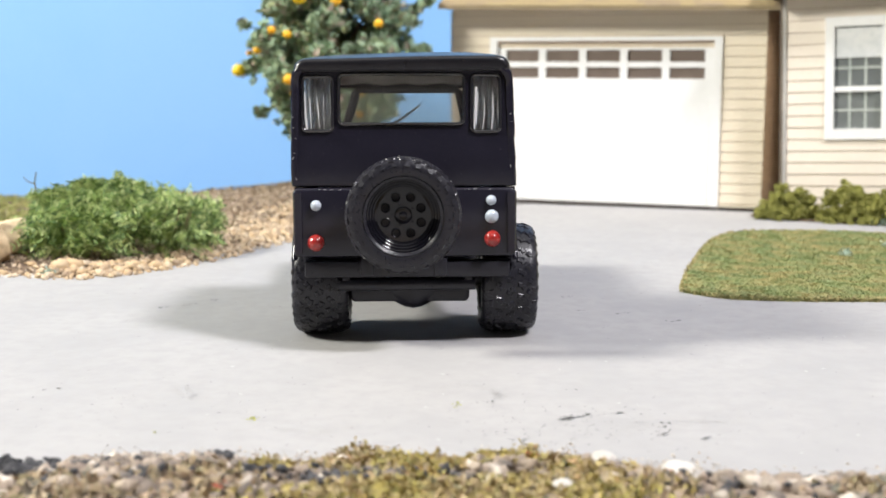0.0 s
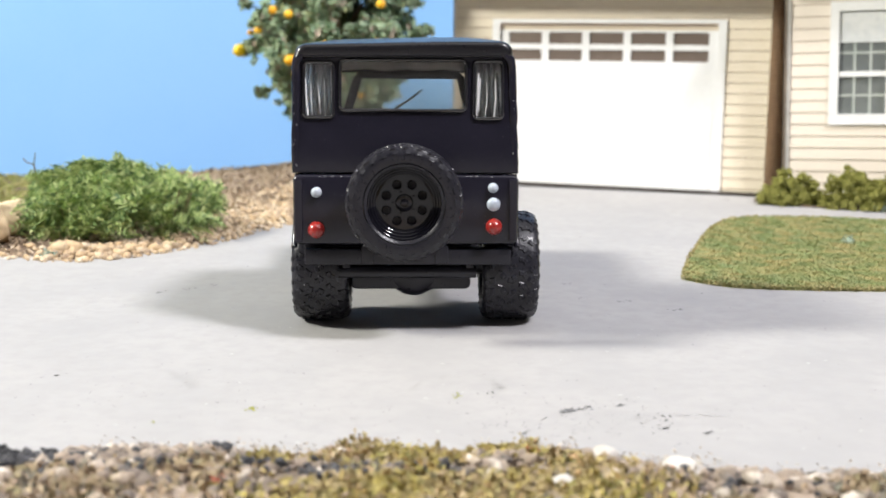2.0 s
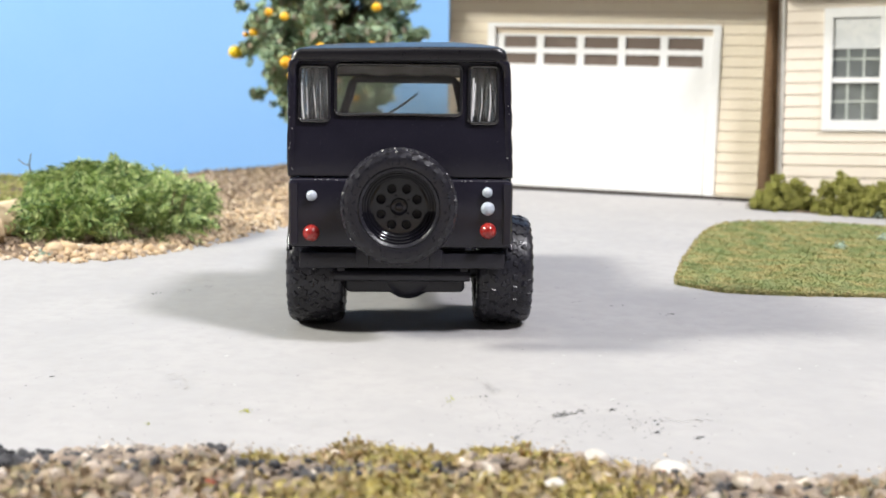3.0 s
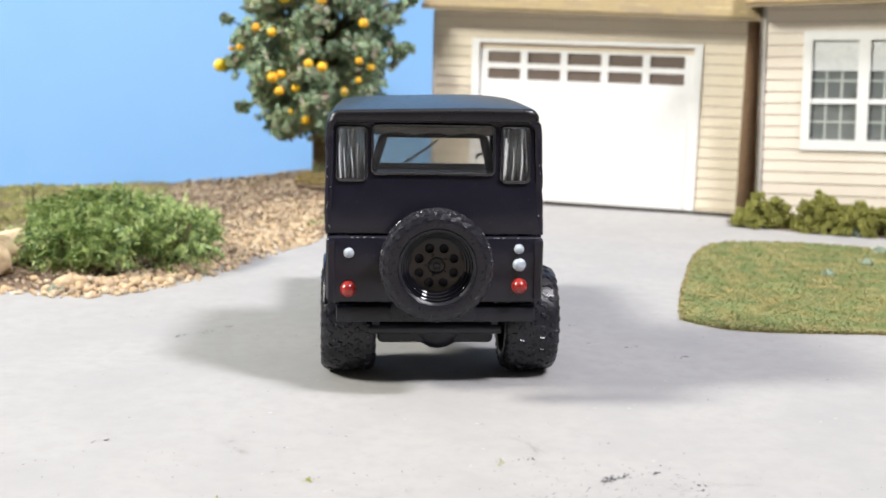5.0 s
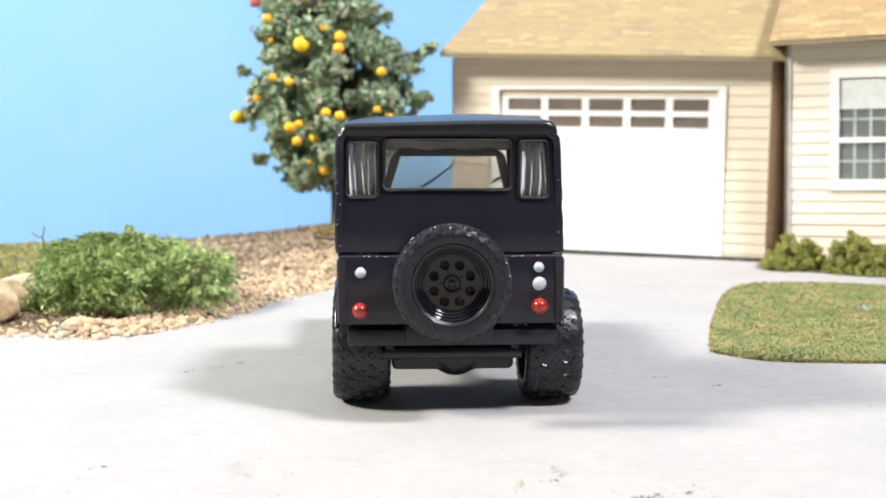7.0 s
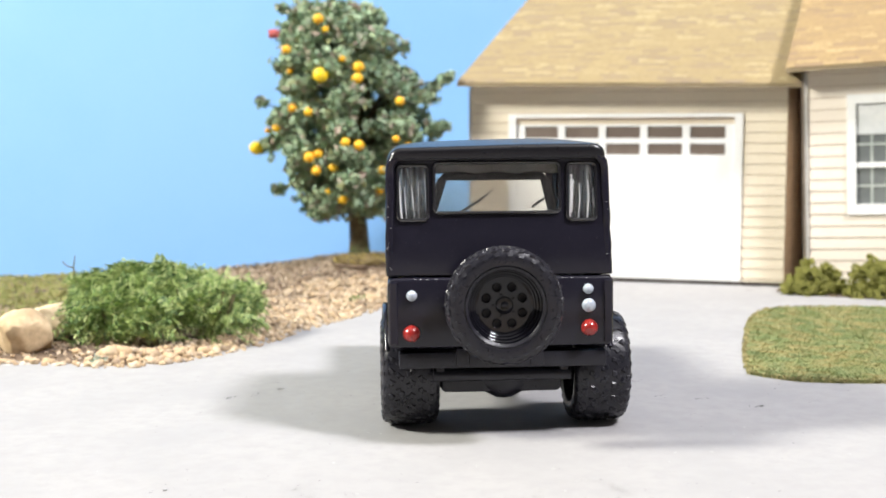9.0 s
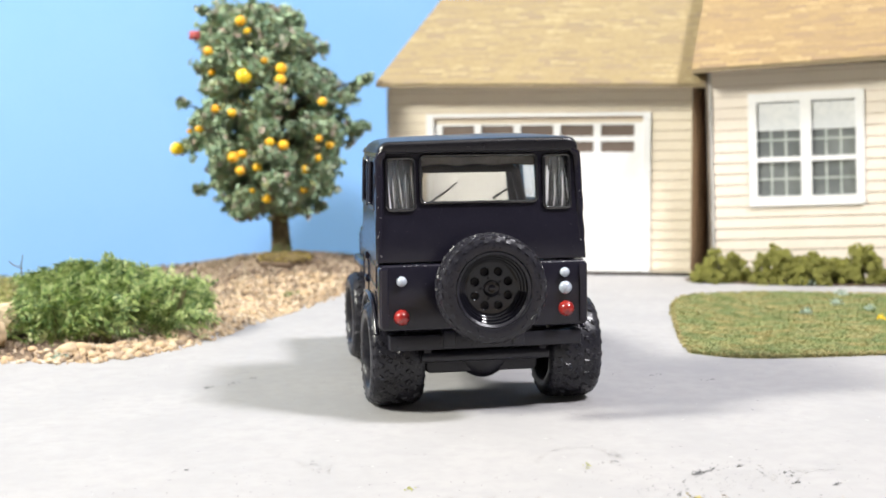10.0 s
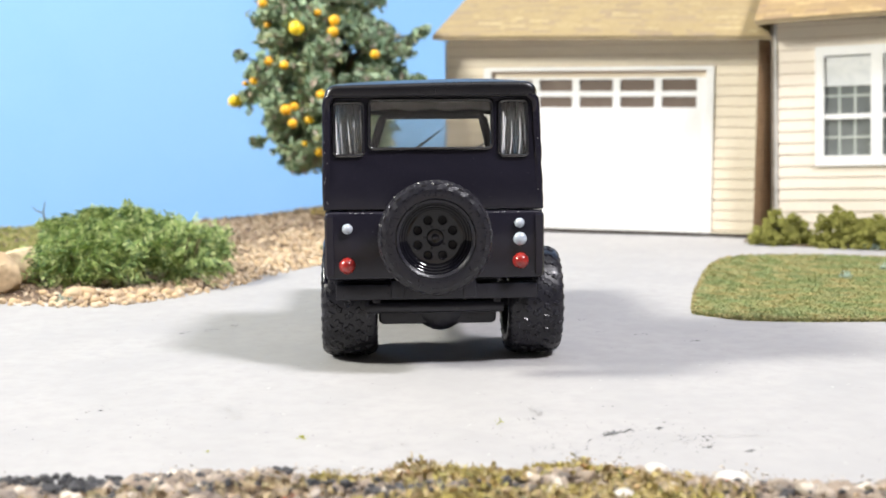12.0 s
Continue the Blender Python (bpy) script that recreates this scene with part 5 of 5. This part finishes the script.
part("skid_plate", plate(rounded(-0.67, 0.81, 0.475, 0.72, 0.07), (), 0.30, 0.03), M_CHASSIS, car, "", 40, place(0, 0.50, 0))
part("rear_axle", tube([(-0.9, 0.97, 0.70), (1.1, 0.97, 0.70)], 0.11, False, 16), M_CHASSIS, car, "", 50)
part("differential", lathe([(-0.36, 0.06), (-0.33, 0.12), (-0.22, 0.19), (-0.10, 0.25), (0.0, 0.265), (0.10, 0.25), (0.22, 0.19), (0.33, 0.12), (0.36, 0.06)], 28), M_CHASSIS, car, "", 60,
     place(0.11, 0.66, 0.635))
part("front_axle", tube([(-0.9, 4.55, 0.70), (1.1, 4.55, 0.70)], 0.10, False, 16), M_CHASSIS, car, "", 50)
for x in (-0.5, 0.62):
    part("frame_rail", box(x - 0.07, x + 0.07, 0.9, 5.7, 1.08, 1.20), M_CHASSIS, car)
part("transfer_case", box(-0.3, 0.4, 2.4, 3.4, 0.86, 1.10, 0.06), M_CHASSIS, car, "", 35)
rg = random.Random(4)
for n in range(14):
    x = rg.choice((-1, 1)) * rg.uniform(0.72, 1.28) + 0.015
    part("paint_chip", box(-0.012 - 0.012 * rg.random(), 0.012, -0.003, 0.002, -0.006, 0.006), M_CHIP, car, "", False, place(x, 0.012, 1.918 + rg.uniform(-0.012, 0.006), 40, 0, rg.uniform(-20, 20)))
for n in range(14):
    side_x, k = rg.choice((-1.290, 1.285, 1.285)), rg.random()
    part("paint_chip", box(-0.004, 0.003, -0.003, 0.002, -0.005 - 0.009 * rg.random(), 0.004), M_CHIP, car, "", False, place(side_x + rg.uniform(-0.025, 0.025), 0.067 + 0.07 * k, 1.99 + 1.21 * k, 0, 0, rg.uniform(-20, 20)))

# ---------------------------------------------------------------- tree, shrub, bushes, boulders
rng = np.random.default_rng(41)
TX, TY = -2.40, 16.85
TZ = bed_z(TX, TY) - 0.02
tree = thing("tree", TX, TY, TZ, 0, "model citrus tree with grey-green foliage and yellow fruit", "tree")


# the crown's sides by height over the board: it leans, with a step in at two thirds
CROWN = ((1.62, -0.85, 0.50), (1.90, -1.35, 1.00), (2.31, -1.92, 1.55), (2.68, -2.00, 1.66), (3.05, -2.04, 1.68), (3.42, -2.36, 1.88), (4.01, -2.42, 1.98), (4.52, -2.32, 1.86), (4.88, -1.98, 1.76),
         (5.13, -1.86, 1.43), (5.39, -2.20, 1.16), (5.75, -2.14, 1.22), (6.33, -2.05, 0.82), (6.76, -1.78, 0.58), (7.02, -0.95, 0.25))


def crown_sides(z):
    """Left and right of the crown at a height over the board."""
    for (a, p, u), (b, q, v) in zip(CROWN, CROWN[1:]):
        if a <= z <= b:
            k = (z - a) / (b - a)
            return p + (q - p) * k, u + (v - u) * k
    return -0.3, 0.1


trunk_pts = [(0.03, 0, 0), (0.0, 0, 0.5), (-0.02, 0.02, 1.1), (0.03, 0, 2.0), (-0.05, 0.03, 3.2), (-0.12, 0, 4.4), (-0.25, 0, 5.6)]
bm = tube(trunk_pts, [0.28, 0.235, 0.22, 0.18, 0.14, 0.10, 0.04], False, 12)
for v in bm.verts:
    v.co += Vector((noise.noise(v.co * 3), noise.noise(v.co * 3 + Vector((7, 0, 0))), 0)) * 0.05
part("trunk", bm, M_BARK, tree, "mossy brown trunk", 60)
# the turf-covered disc that the tree is planted in; its front edge stands clear of the bed
bm = bmesh.new()
rings = []
for k, (r, drop) in enumerate(((0.0, 0.0), (0.5, 0.01), (0.85, 0.03), (1.0, 0.07), (0.96, 0.15), (0.5, 0.16))):
    ring = []
    for n in range(36):
        a = 2 * math.pi * n / 36
        q = r * (1 + 0.10 * math.sin(3 * a + 1) + 0.06 * math.sin(7 * a))
        ring.append(bm.verts.new((0.78 * q * math.cos(a) + 0.12, 0.95 * q * math.sin(a) - 0.70, 0.10 - drop + 0.03 * q * math.sin(a))))
    rings.append(ring)
for p, q in zip(rings, rings[1:]):
    for n in range(36):
        bm.faces.new((p[n], p[(n + 1) % 36], q[(n + 1) % 36], q[n]))
bm.faces.new(rings[-1])
bmesh.ops.remove_doubles(bm, verts=bm.verts[:], dist=1e-4)
part("base_disc", bm, M_DIRT, tree, "brown earthy planting disc", 60)
spots = []
while len(spots) < 1500:
    a, r = rng.uniform(0, 2 * math.pi), math.sqrt(rng.uniform())
    if rng.uniform() < 1.25 - 0.55 * abs(math.cos(a)) * r:
        spots.append((0.70 * r * math.cos(a) + 0.12, 0.93 * r * math.sin(a) - 0.70, 0.105 - 0.03 * r * r + 0.03 * r * math.sin(a) + rng.uniform(0, 0.05)))
v, f = flakes(spots, 0.11, 0.08, rng, 0.2)
under(new("base_turf", raw_mesh("base_turf", v, f, M_BASE_TURF)), tree)
rng = np.random.default_rng(44)
clumps = []
while len(clumps) < 200:
    z, s = rng.uniform(1.80, 6.72), rng.uniform(0.20, 0.40)
    p, q = crown_sides(z)
    mid, half = (p + q) / 2, max(0.1, (q - p) / 2 - 0.8 * s)
    a, k = rng.uniform(0, 2 * math.pi), rng.uniform(0.25, 1.0) ** 0.45
    x, y = mid + half * k * math.cos(a), 0.8 * half * k * math.sin(a)
    # open to the sky low on one side
    if math.hypot(x + 1.75, z - 2.95) < 0.42 and rng.uniform() < 0.8:
        continue
    clumps.append((x, y, z - TZ, s))
for x, y, z, s in ((2.32, -0.3, 5.08, 0.04), (2.16, -0.3, 5.0, 0.05), (1.95, -0.3, 4.85, 0.09), (1.75, -0.3, 4.6, 0.2), (2.22, -0.4, 3.86, 0.07), (2.05, -0.4, 3.84, 0.10), (1.9, -0.3, 3.7, 0.2), (-2.42, -0.1, 3.40, 0.07), (-2.35, -0.2, 4.45, 0.06),
                   (-1.98, -0.1, 2.30, 0.08), (-0.82, -0.4, 1.70, 0.08), (1.05, -0.2, 1.80, 0.08), (1.2, -0.2, 5.80, 0.10), (-1.80, -0.2, 6.75, 0.06)):
    clumps.append((x, y, z - TZ, s))
for n, (cx, cy, cz, s) in enumerate(clumps):
    if n % 4 == 0 and cz > 2.2:
        part("limb", tube([(0, 0, max(0.9, cz - 1.2)), (cx * 0.5, cy * 0.5, cz - 0.35), (cx, cy, cz)], [0.07, 0.045, 0.015], False, 6), M_BARK, tree)
leaf_c = []
for cx, cy, cz, s in clumps:
    count = max(24, int(420 * s))
    d = rng.normal(size=(count, 3))
    d /= np.linalg.norm(d, axis=1, keepdims=True)
    d *= (rng.uniform(0.25, 1.0, count) ** 0.4)[:, None] * s * np.array([1.15, 1.0, 0.85])
    leaf_c.append(d + [cx, cy, cz])
for cx, cy, cz, s in clumps:
    # stray leaves and thin sprigs that fray the outline
    for _ in range(4):
        d = rng.normal(size=3) * [1, 1, 0.8]
        d /= np.linalg.norm(d)
        k = np.linspace(0.8, rng.uniform(1.3, 2.0), 9)[:, None]
        leaf_c.append(np.array([cx, cy, cz]) + d * k * s + rng.normal(size=(9, 3)) * 0.045)
v, f = flakes(np.concatenate(leaf_c), 0.225, 0.14, rng, 0.3)
tagged(under(new("crown", raw_mesh("crown", v, f, M_LEAF)), tree), "uneven grey-green crown of small leaves")


def fruit_bm():
    bm = bmesh.new()
    bmesh.ops.create_uvsphere(bm, u_segments=16, v_segments=10, radius=1.0)
    for v in bm.verts:
        v.co.z *= 0.94
        v.co *= 1 + 0.03 * noise.noise(v.co * 2)
    return bm


# fruit sits on the front of the crown: along it, height over the board, size
FRUIT = [(-0.8, 5.07, 0.188), (-2.53, 3.33, 0.173), (-0.85, 6.42, 0.131), (-1.65, 5.7, 0.117), (0.11, 5.26, 0.137), (0.08, 4.98, 0.136), (-0.29, 5.46, 0.086), (-1.51, 4.29, 0.108), (-1.1, 4.19, 0.107), (1.09, 4.44, 0.115), (-1.92, 3.82, 0.109), (0.99, 3.54, 0.093), (1.27, 3.38, 0.101), (-0.21, 3.47, 0.114), (0.11, 3.39, 0.128), (-1.1, 3.11, 0.137), (-0.89, 3.19, 0.107), (-0.94, 2.78, 0.115), (-0.53, 2.86, 0.108), (-0.32, 2.07, 0.116), (0.59, 2.28, 0.094), (0.63, 2.79, 0.101), (-1.59, 5.19, 0.081), (-0.69, 6.18, 0.087), (-0.67, 2.27, 0.072), (0.97, 3.06, 0.087), (-2.17, 3.76, 0.073)]
for fx, fz, size in FRUIT:
    p, q = crown_sides(fz)
    off = (fx - (p + q) / 2) / ((q - p) / 2)
    y = -0.8 * (q - p) / 2 * math.sqrt(max(0.0, 1 - off * off)) - (0.14 if size > 0.15 else 0.06 if size > 0.112 else -0.08)
    part("fruit", fruit_bm(), M_FRUIT_BIG if size > 0.15 else M_FRUIT, tree, "", True, place(fx, y, fz - TZ) @ Matrix.Scale(size, 4))
part("flower", stone_bm(rng, 0.9, 0.3, 2), M_FLOWER, tree, "faded red flower", 60, place(-2.0, -0.5, 6.12 - TZ) @ Matrix.Scale(0.14, 4))

# fern-like shrub
rng = np.random.default_rng(51)
SX, SY = -5.55, 7.9
shrub = thing("shrub", SX, SY, bed_z(SX, SY), 0, "bright green plastic fern shrub on a gravel bed", "shrub")


def shrub_top(x, y):
    k = 1 - (x / 1.80) ** 2 - (y / 1.7) ** 2
    lump = 0.16 * noise.noise(Vector((x * 1.5, y * 1.5, 6.0))) + 0.08 * noise.noise(Vector((x * 4, y * 4, 2.0)))
    return (1.13 + lump) * max(0.0, k) ** 0.20


verts, faces, at = [], [], 0
sprigs = 0
while sprigs < 820:
    x, y = rng.uniform(-1.80, 1.80), rng.uniform(-1.7, 1.7)
    top = shrub_top(x, y)
    if top < 0.06:
        continue
    z = top * rng.uniform(0.03, 0.95) ** 0.55
    if y > 0.5 and z < 0.7 * top:
        continue
    sprigs += 1
    out = Vector((x / 1.88 * 0.8 + rng.normal() * 0.55, y / 1.7 * 0.8 - 0.35 + rng.normal() * 0.35, 0.35 + 0.8 * z + rng.normal() * 0.3)).normalized()
    side = (out.cross(Vector((0, -0.8, 0.6))) + Vector(rng.normal(size=3)) * 0.35).normalized()
    length, back = rng.uniform(0.40, 0.80), 0.55
    if sprigs % 16 == 0:
        # a few long sprays stand out over the top
        x, y = rng.choice((-1.25, -0.72, -0.62, 0.05, 0.15)) + rng.normal() * 0.14, rng.uniform(-0.5, 0.4)
        z, length, back = shrub_top(x, y) * 0.97, 0.66, 0.26
        out = Vector((rng.normal() * 0.55, -0.25, 0.8)).normalized()
        side = Vector((0.1, -0.8, 0.3)).cross(out).normalized()
    flat = out.cross(side)
    root = Vector((x, y, z)) - out * length * back
    pairs = int(length * 15)
    curl = float(rng.normal()) * 0.16
    for k in range(pairs):
        t = (k + 1) / (pairs + 0.5)
        spot = root + out * length * t - Vector((0, 0, 0.45 * t * t * length)) + side * (curl * t * t)
        for sgn in (-1, 1):
            way = (side * sgn + out * 0.75 + flat * float(rng.normal()) * 0.25).normalized()
            ln = 0.255 * (1.1 - 0.75 * t) * rng.uniform(0.75, 1.25)
            wide = (way.cross(flat)).normalized() * 0.0155
            c = spot + way * ln * 0.5 + flat * 0.015
            verts += [spot + wide * 0.6, c + wide, spot + way * ln - Vector((0, 0, 0.02)), c - wide, spot - wide * 0.6]
            for p in verts[-5:]:
                p.z = max(p.z, -0.02)
            faces.append((at, at + 1, at + 2, at + 3, at + 4))
            at += 5
data = bpy.data.meshes.new("foliage")
data.from_pydata([tuple(p * CM) for p in verts], [], faces)
data.materials.append(M_SHRUB)
tagged(under(new("foliage", data), shrub), "feathery bright green fronds")
for n in range(26):
    x, y = rng.uniform(-1.5, 1.5), rng.uniform(-0.8, 0.8)
    part("stem", tube([(x * 0.7, y * 0.6, -0.1), (x * 0.9, y * 0.9, 0.3), (x, y, shrub_top(x, y) * 0.85)], [0.03, 0.022, 0.01], False, 6), M_STEM, shrub)
part("stem", tube([(-1.40, -0.3, 0.5), (-1.50, -0.3, 1.22), (-1.46, -0.3, 1.42)], [0.018, 0.014, 0.008], False, 6), M_STEM, shrub, "bare dark green twig")
part("stem", tube([(-1.49, -0.3, 1.20), (-1.62, -0.3, 1.24), (-1.70, -0.3, 1.32)], [0.012, 0.010, 0.008], False, 6), M_STEM, shrub)

# low bushes along the house
rng = np.random.default_rng(61)


def bush(x, y, w, d, h, label):
    ob = thing("bush", x, y, 0, 0, label, "bush", "bushes along the house front")
    cs = []
    for n in range(int(190 * w)):
        a, k = rng.uniform(0, 2 * math.pi), math.sqrt(rng.uniform())
        z = rng.uniform(0.15, 1.0) * max(0.05, 1 - k ** 3) ** 0.5 * (0.88 + 0.22 * noise.noise(Vector((x + 2.5 * k * math.cos(a), y, 7))))
        cs.append((w * k * math.cos(a) * 0.92, d * k * math.sin(a) * 0.9, h * z * 0.95, rng.uniform(0.06, 0.125)))
    cc = []
    for cx, cy, cz, s in cs:
        q = rng.normal(size=(62, 3))
        q /= np.linalg.norm(q, axis=1, keepdims=True)
        q *= (rng.uniform(0.2, 1.0, 62) ** 0.4)[:, None] * s
        q += [cx, cy, cz]
        q[:, 2] = np.maximum(q[:, 2], 0.01)
        cc.append(q)
    v, f = flakes(np.concatenate(cc), 0.070, 0.050, rng, 0.5)
    under(new("foliage", raw_mesh("foliage", v, f, M_BUSH)), ob)
    part("stem", tube([(0, 0, -0.02), (0.05, 0, h * 0.5)], [0.06, 0.03], False, 6), M_STEM, ob)
    return ob


bush(8.02, 13.05, 0.74, 0.48, 0.82, "olive-green foam bush by the house corner")
bush(9.18, 12.45, 0.66, 0.48, 1.10, "tall olive-green foam bush under the window")
bush(10.0, 12.1, 0.78, 0.48, 0.84, "olive-green foam bush under the window")
bush(10.95, 11.8, 0.60, 0.48, 1.06, "olive-green foam bush against pale siding")
bush(11.95, 11.45, 0.55, 0.42, 0.95, "olive-green foam bush against pale siding")
soil = part("planting_strip", slab([(7.35, 13.75), (7.6, 13.0), (8.9, 12.2), (10.8, 11.45), (16, 9.5), (16, 10.6), (8.5, 13.5), (7.9, 13.85)], -0.01, 0.035), M_DIRT)
tagged(soil, "narrow strip of dark soil along the house", "planting strip", kind="structure")
for x, y, s in ((9.55, 12.0, 0.16), (9.72, 11.95, 0.22), (9.42, 12.05, 0.1)):
    tuft(x, y, 0.03, s, M_BLUE_GREEN, "pale blue-green foam tuft beside the bushes", "foam_tuft", 60, "foam")
for x, y, s in ((8.6, 8.3, 0.16), (8.9, 7.4, 0.14), (7.5, 7.2, 0.14), (9.4, 9.6, 0.16)):
    tuft(x, y, 0.075, s, M_BLUE_GREEN, "pale blue-green foam tuft on the lawn", "foam_tuft", 50, "foam")
tuft(8.53, 6.2, 0.06, 0.11, M_FRUIT_BIG, "bright yellow flake lying on the lawn", "yellow_flake", 30, "flake")
tuft(-6.05, 5.2, 0.02, 0.16, M_BLUE_GREEN, "pale green lichen tuft at the bed's edge", "foam_tuft", 60, "foam")
tuft(-2.25, 11.75, 0.08, 0.2, M_TURF, "small green weed among the pebbles", "weed", 70, "weed")

# boulders


def boulder(x, y, z, sx, sy, sz, seed, material, label):
    """A broken lump: a rough ball cut flat by a few planes, with a bedded grain."""
    r = np.random.default_rng(seed)
    bm = bmesh.new()
    bmesh.ops.create_icosphere(bm, subdivisions=4, radius=1.0)
    shift = Vector(r.uniform(-9, 9, 3))
    cuts = [Vector(r.normal(size=3)).normalized() for _ in range(7)]
    for v in bm.verts:
        p = v.co.copy()
        for c in cuts:
            over = p.dot(c) - 0.62
            if over > 0:
                p -= c * over * 0.95
        k = 1 + 0.12 * noise.noise(p * 1.3 + shift) + 0.05 * noise.noise(p * 4 + shift) + 0.03 * noise.noise(Vector((p.x, p.y, p.z * 9)) + shift)
        v.co = Vector((p.x * k * sx, p.y * k * sy, p.z * k * sz))
    return tagged(part("boulder", bm, material, smooth=32, m=place(x, y, z, 0, 0, 30 * seed)), label, "boulder", "boulders beside the shrub")


boulder(-7.55, 6.25, 0.27, 0.52, 0.48, 0.50, 3, M_BOULDER_DARK, "brown layered sandstone boulder on the bed")
boulder(-7.45, 7.3, 0.35, 0.45, 0.40, 0.46, 4, M_BOULDER, "pale tan sandstone boulder beside the shrub")

# ---------------------------------------------------------------- shingles, the last pieces
rng = np.random.default_rng(71)
shingles(garage_roof, M_SHINGLE, M_SHINGLE_REST, roof_corners, 0.125, 0.30, 300, rng)
shingles(house_roof, M_SHINGLE_HOUSE, M_SHINGLE_HOUSE_REST, [house_corners[0], (6.5, -0.54, 5.19), (6.5, 3.9, 8.347), house_corners[3]], 0.125, 0.30, 300, rng)
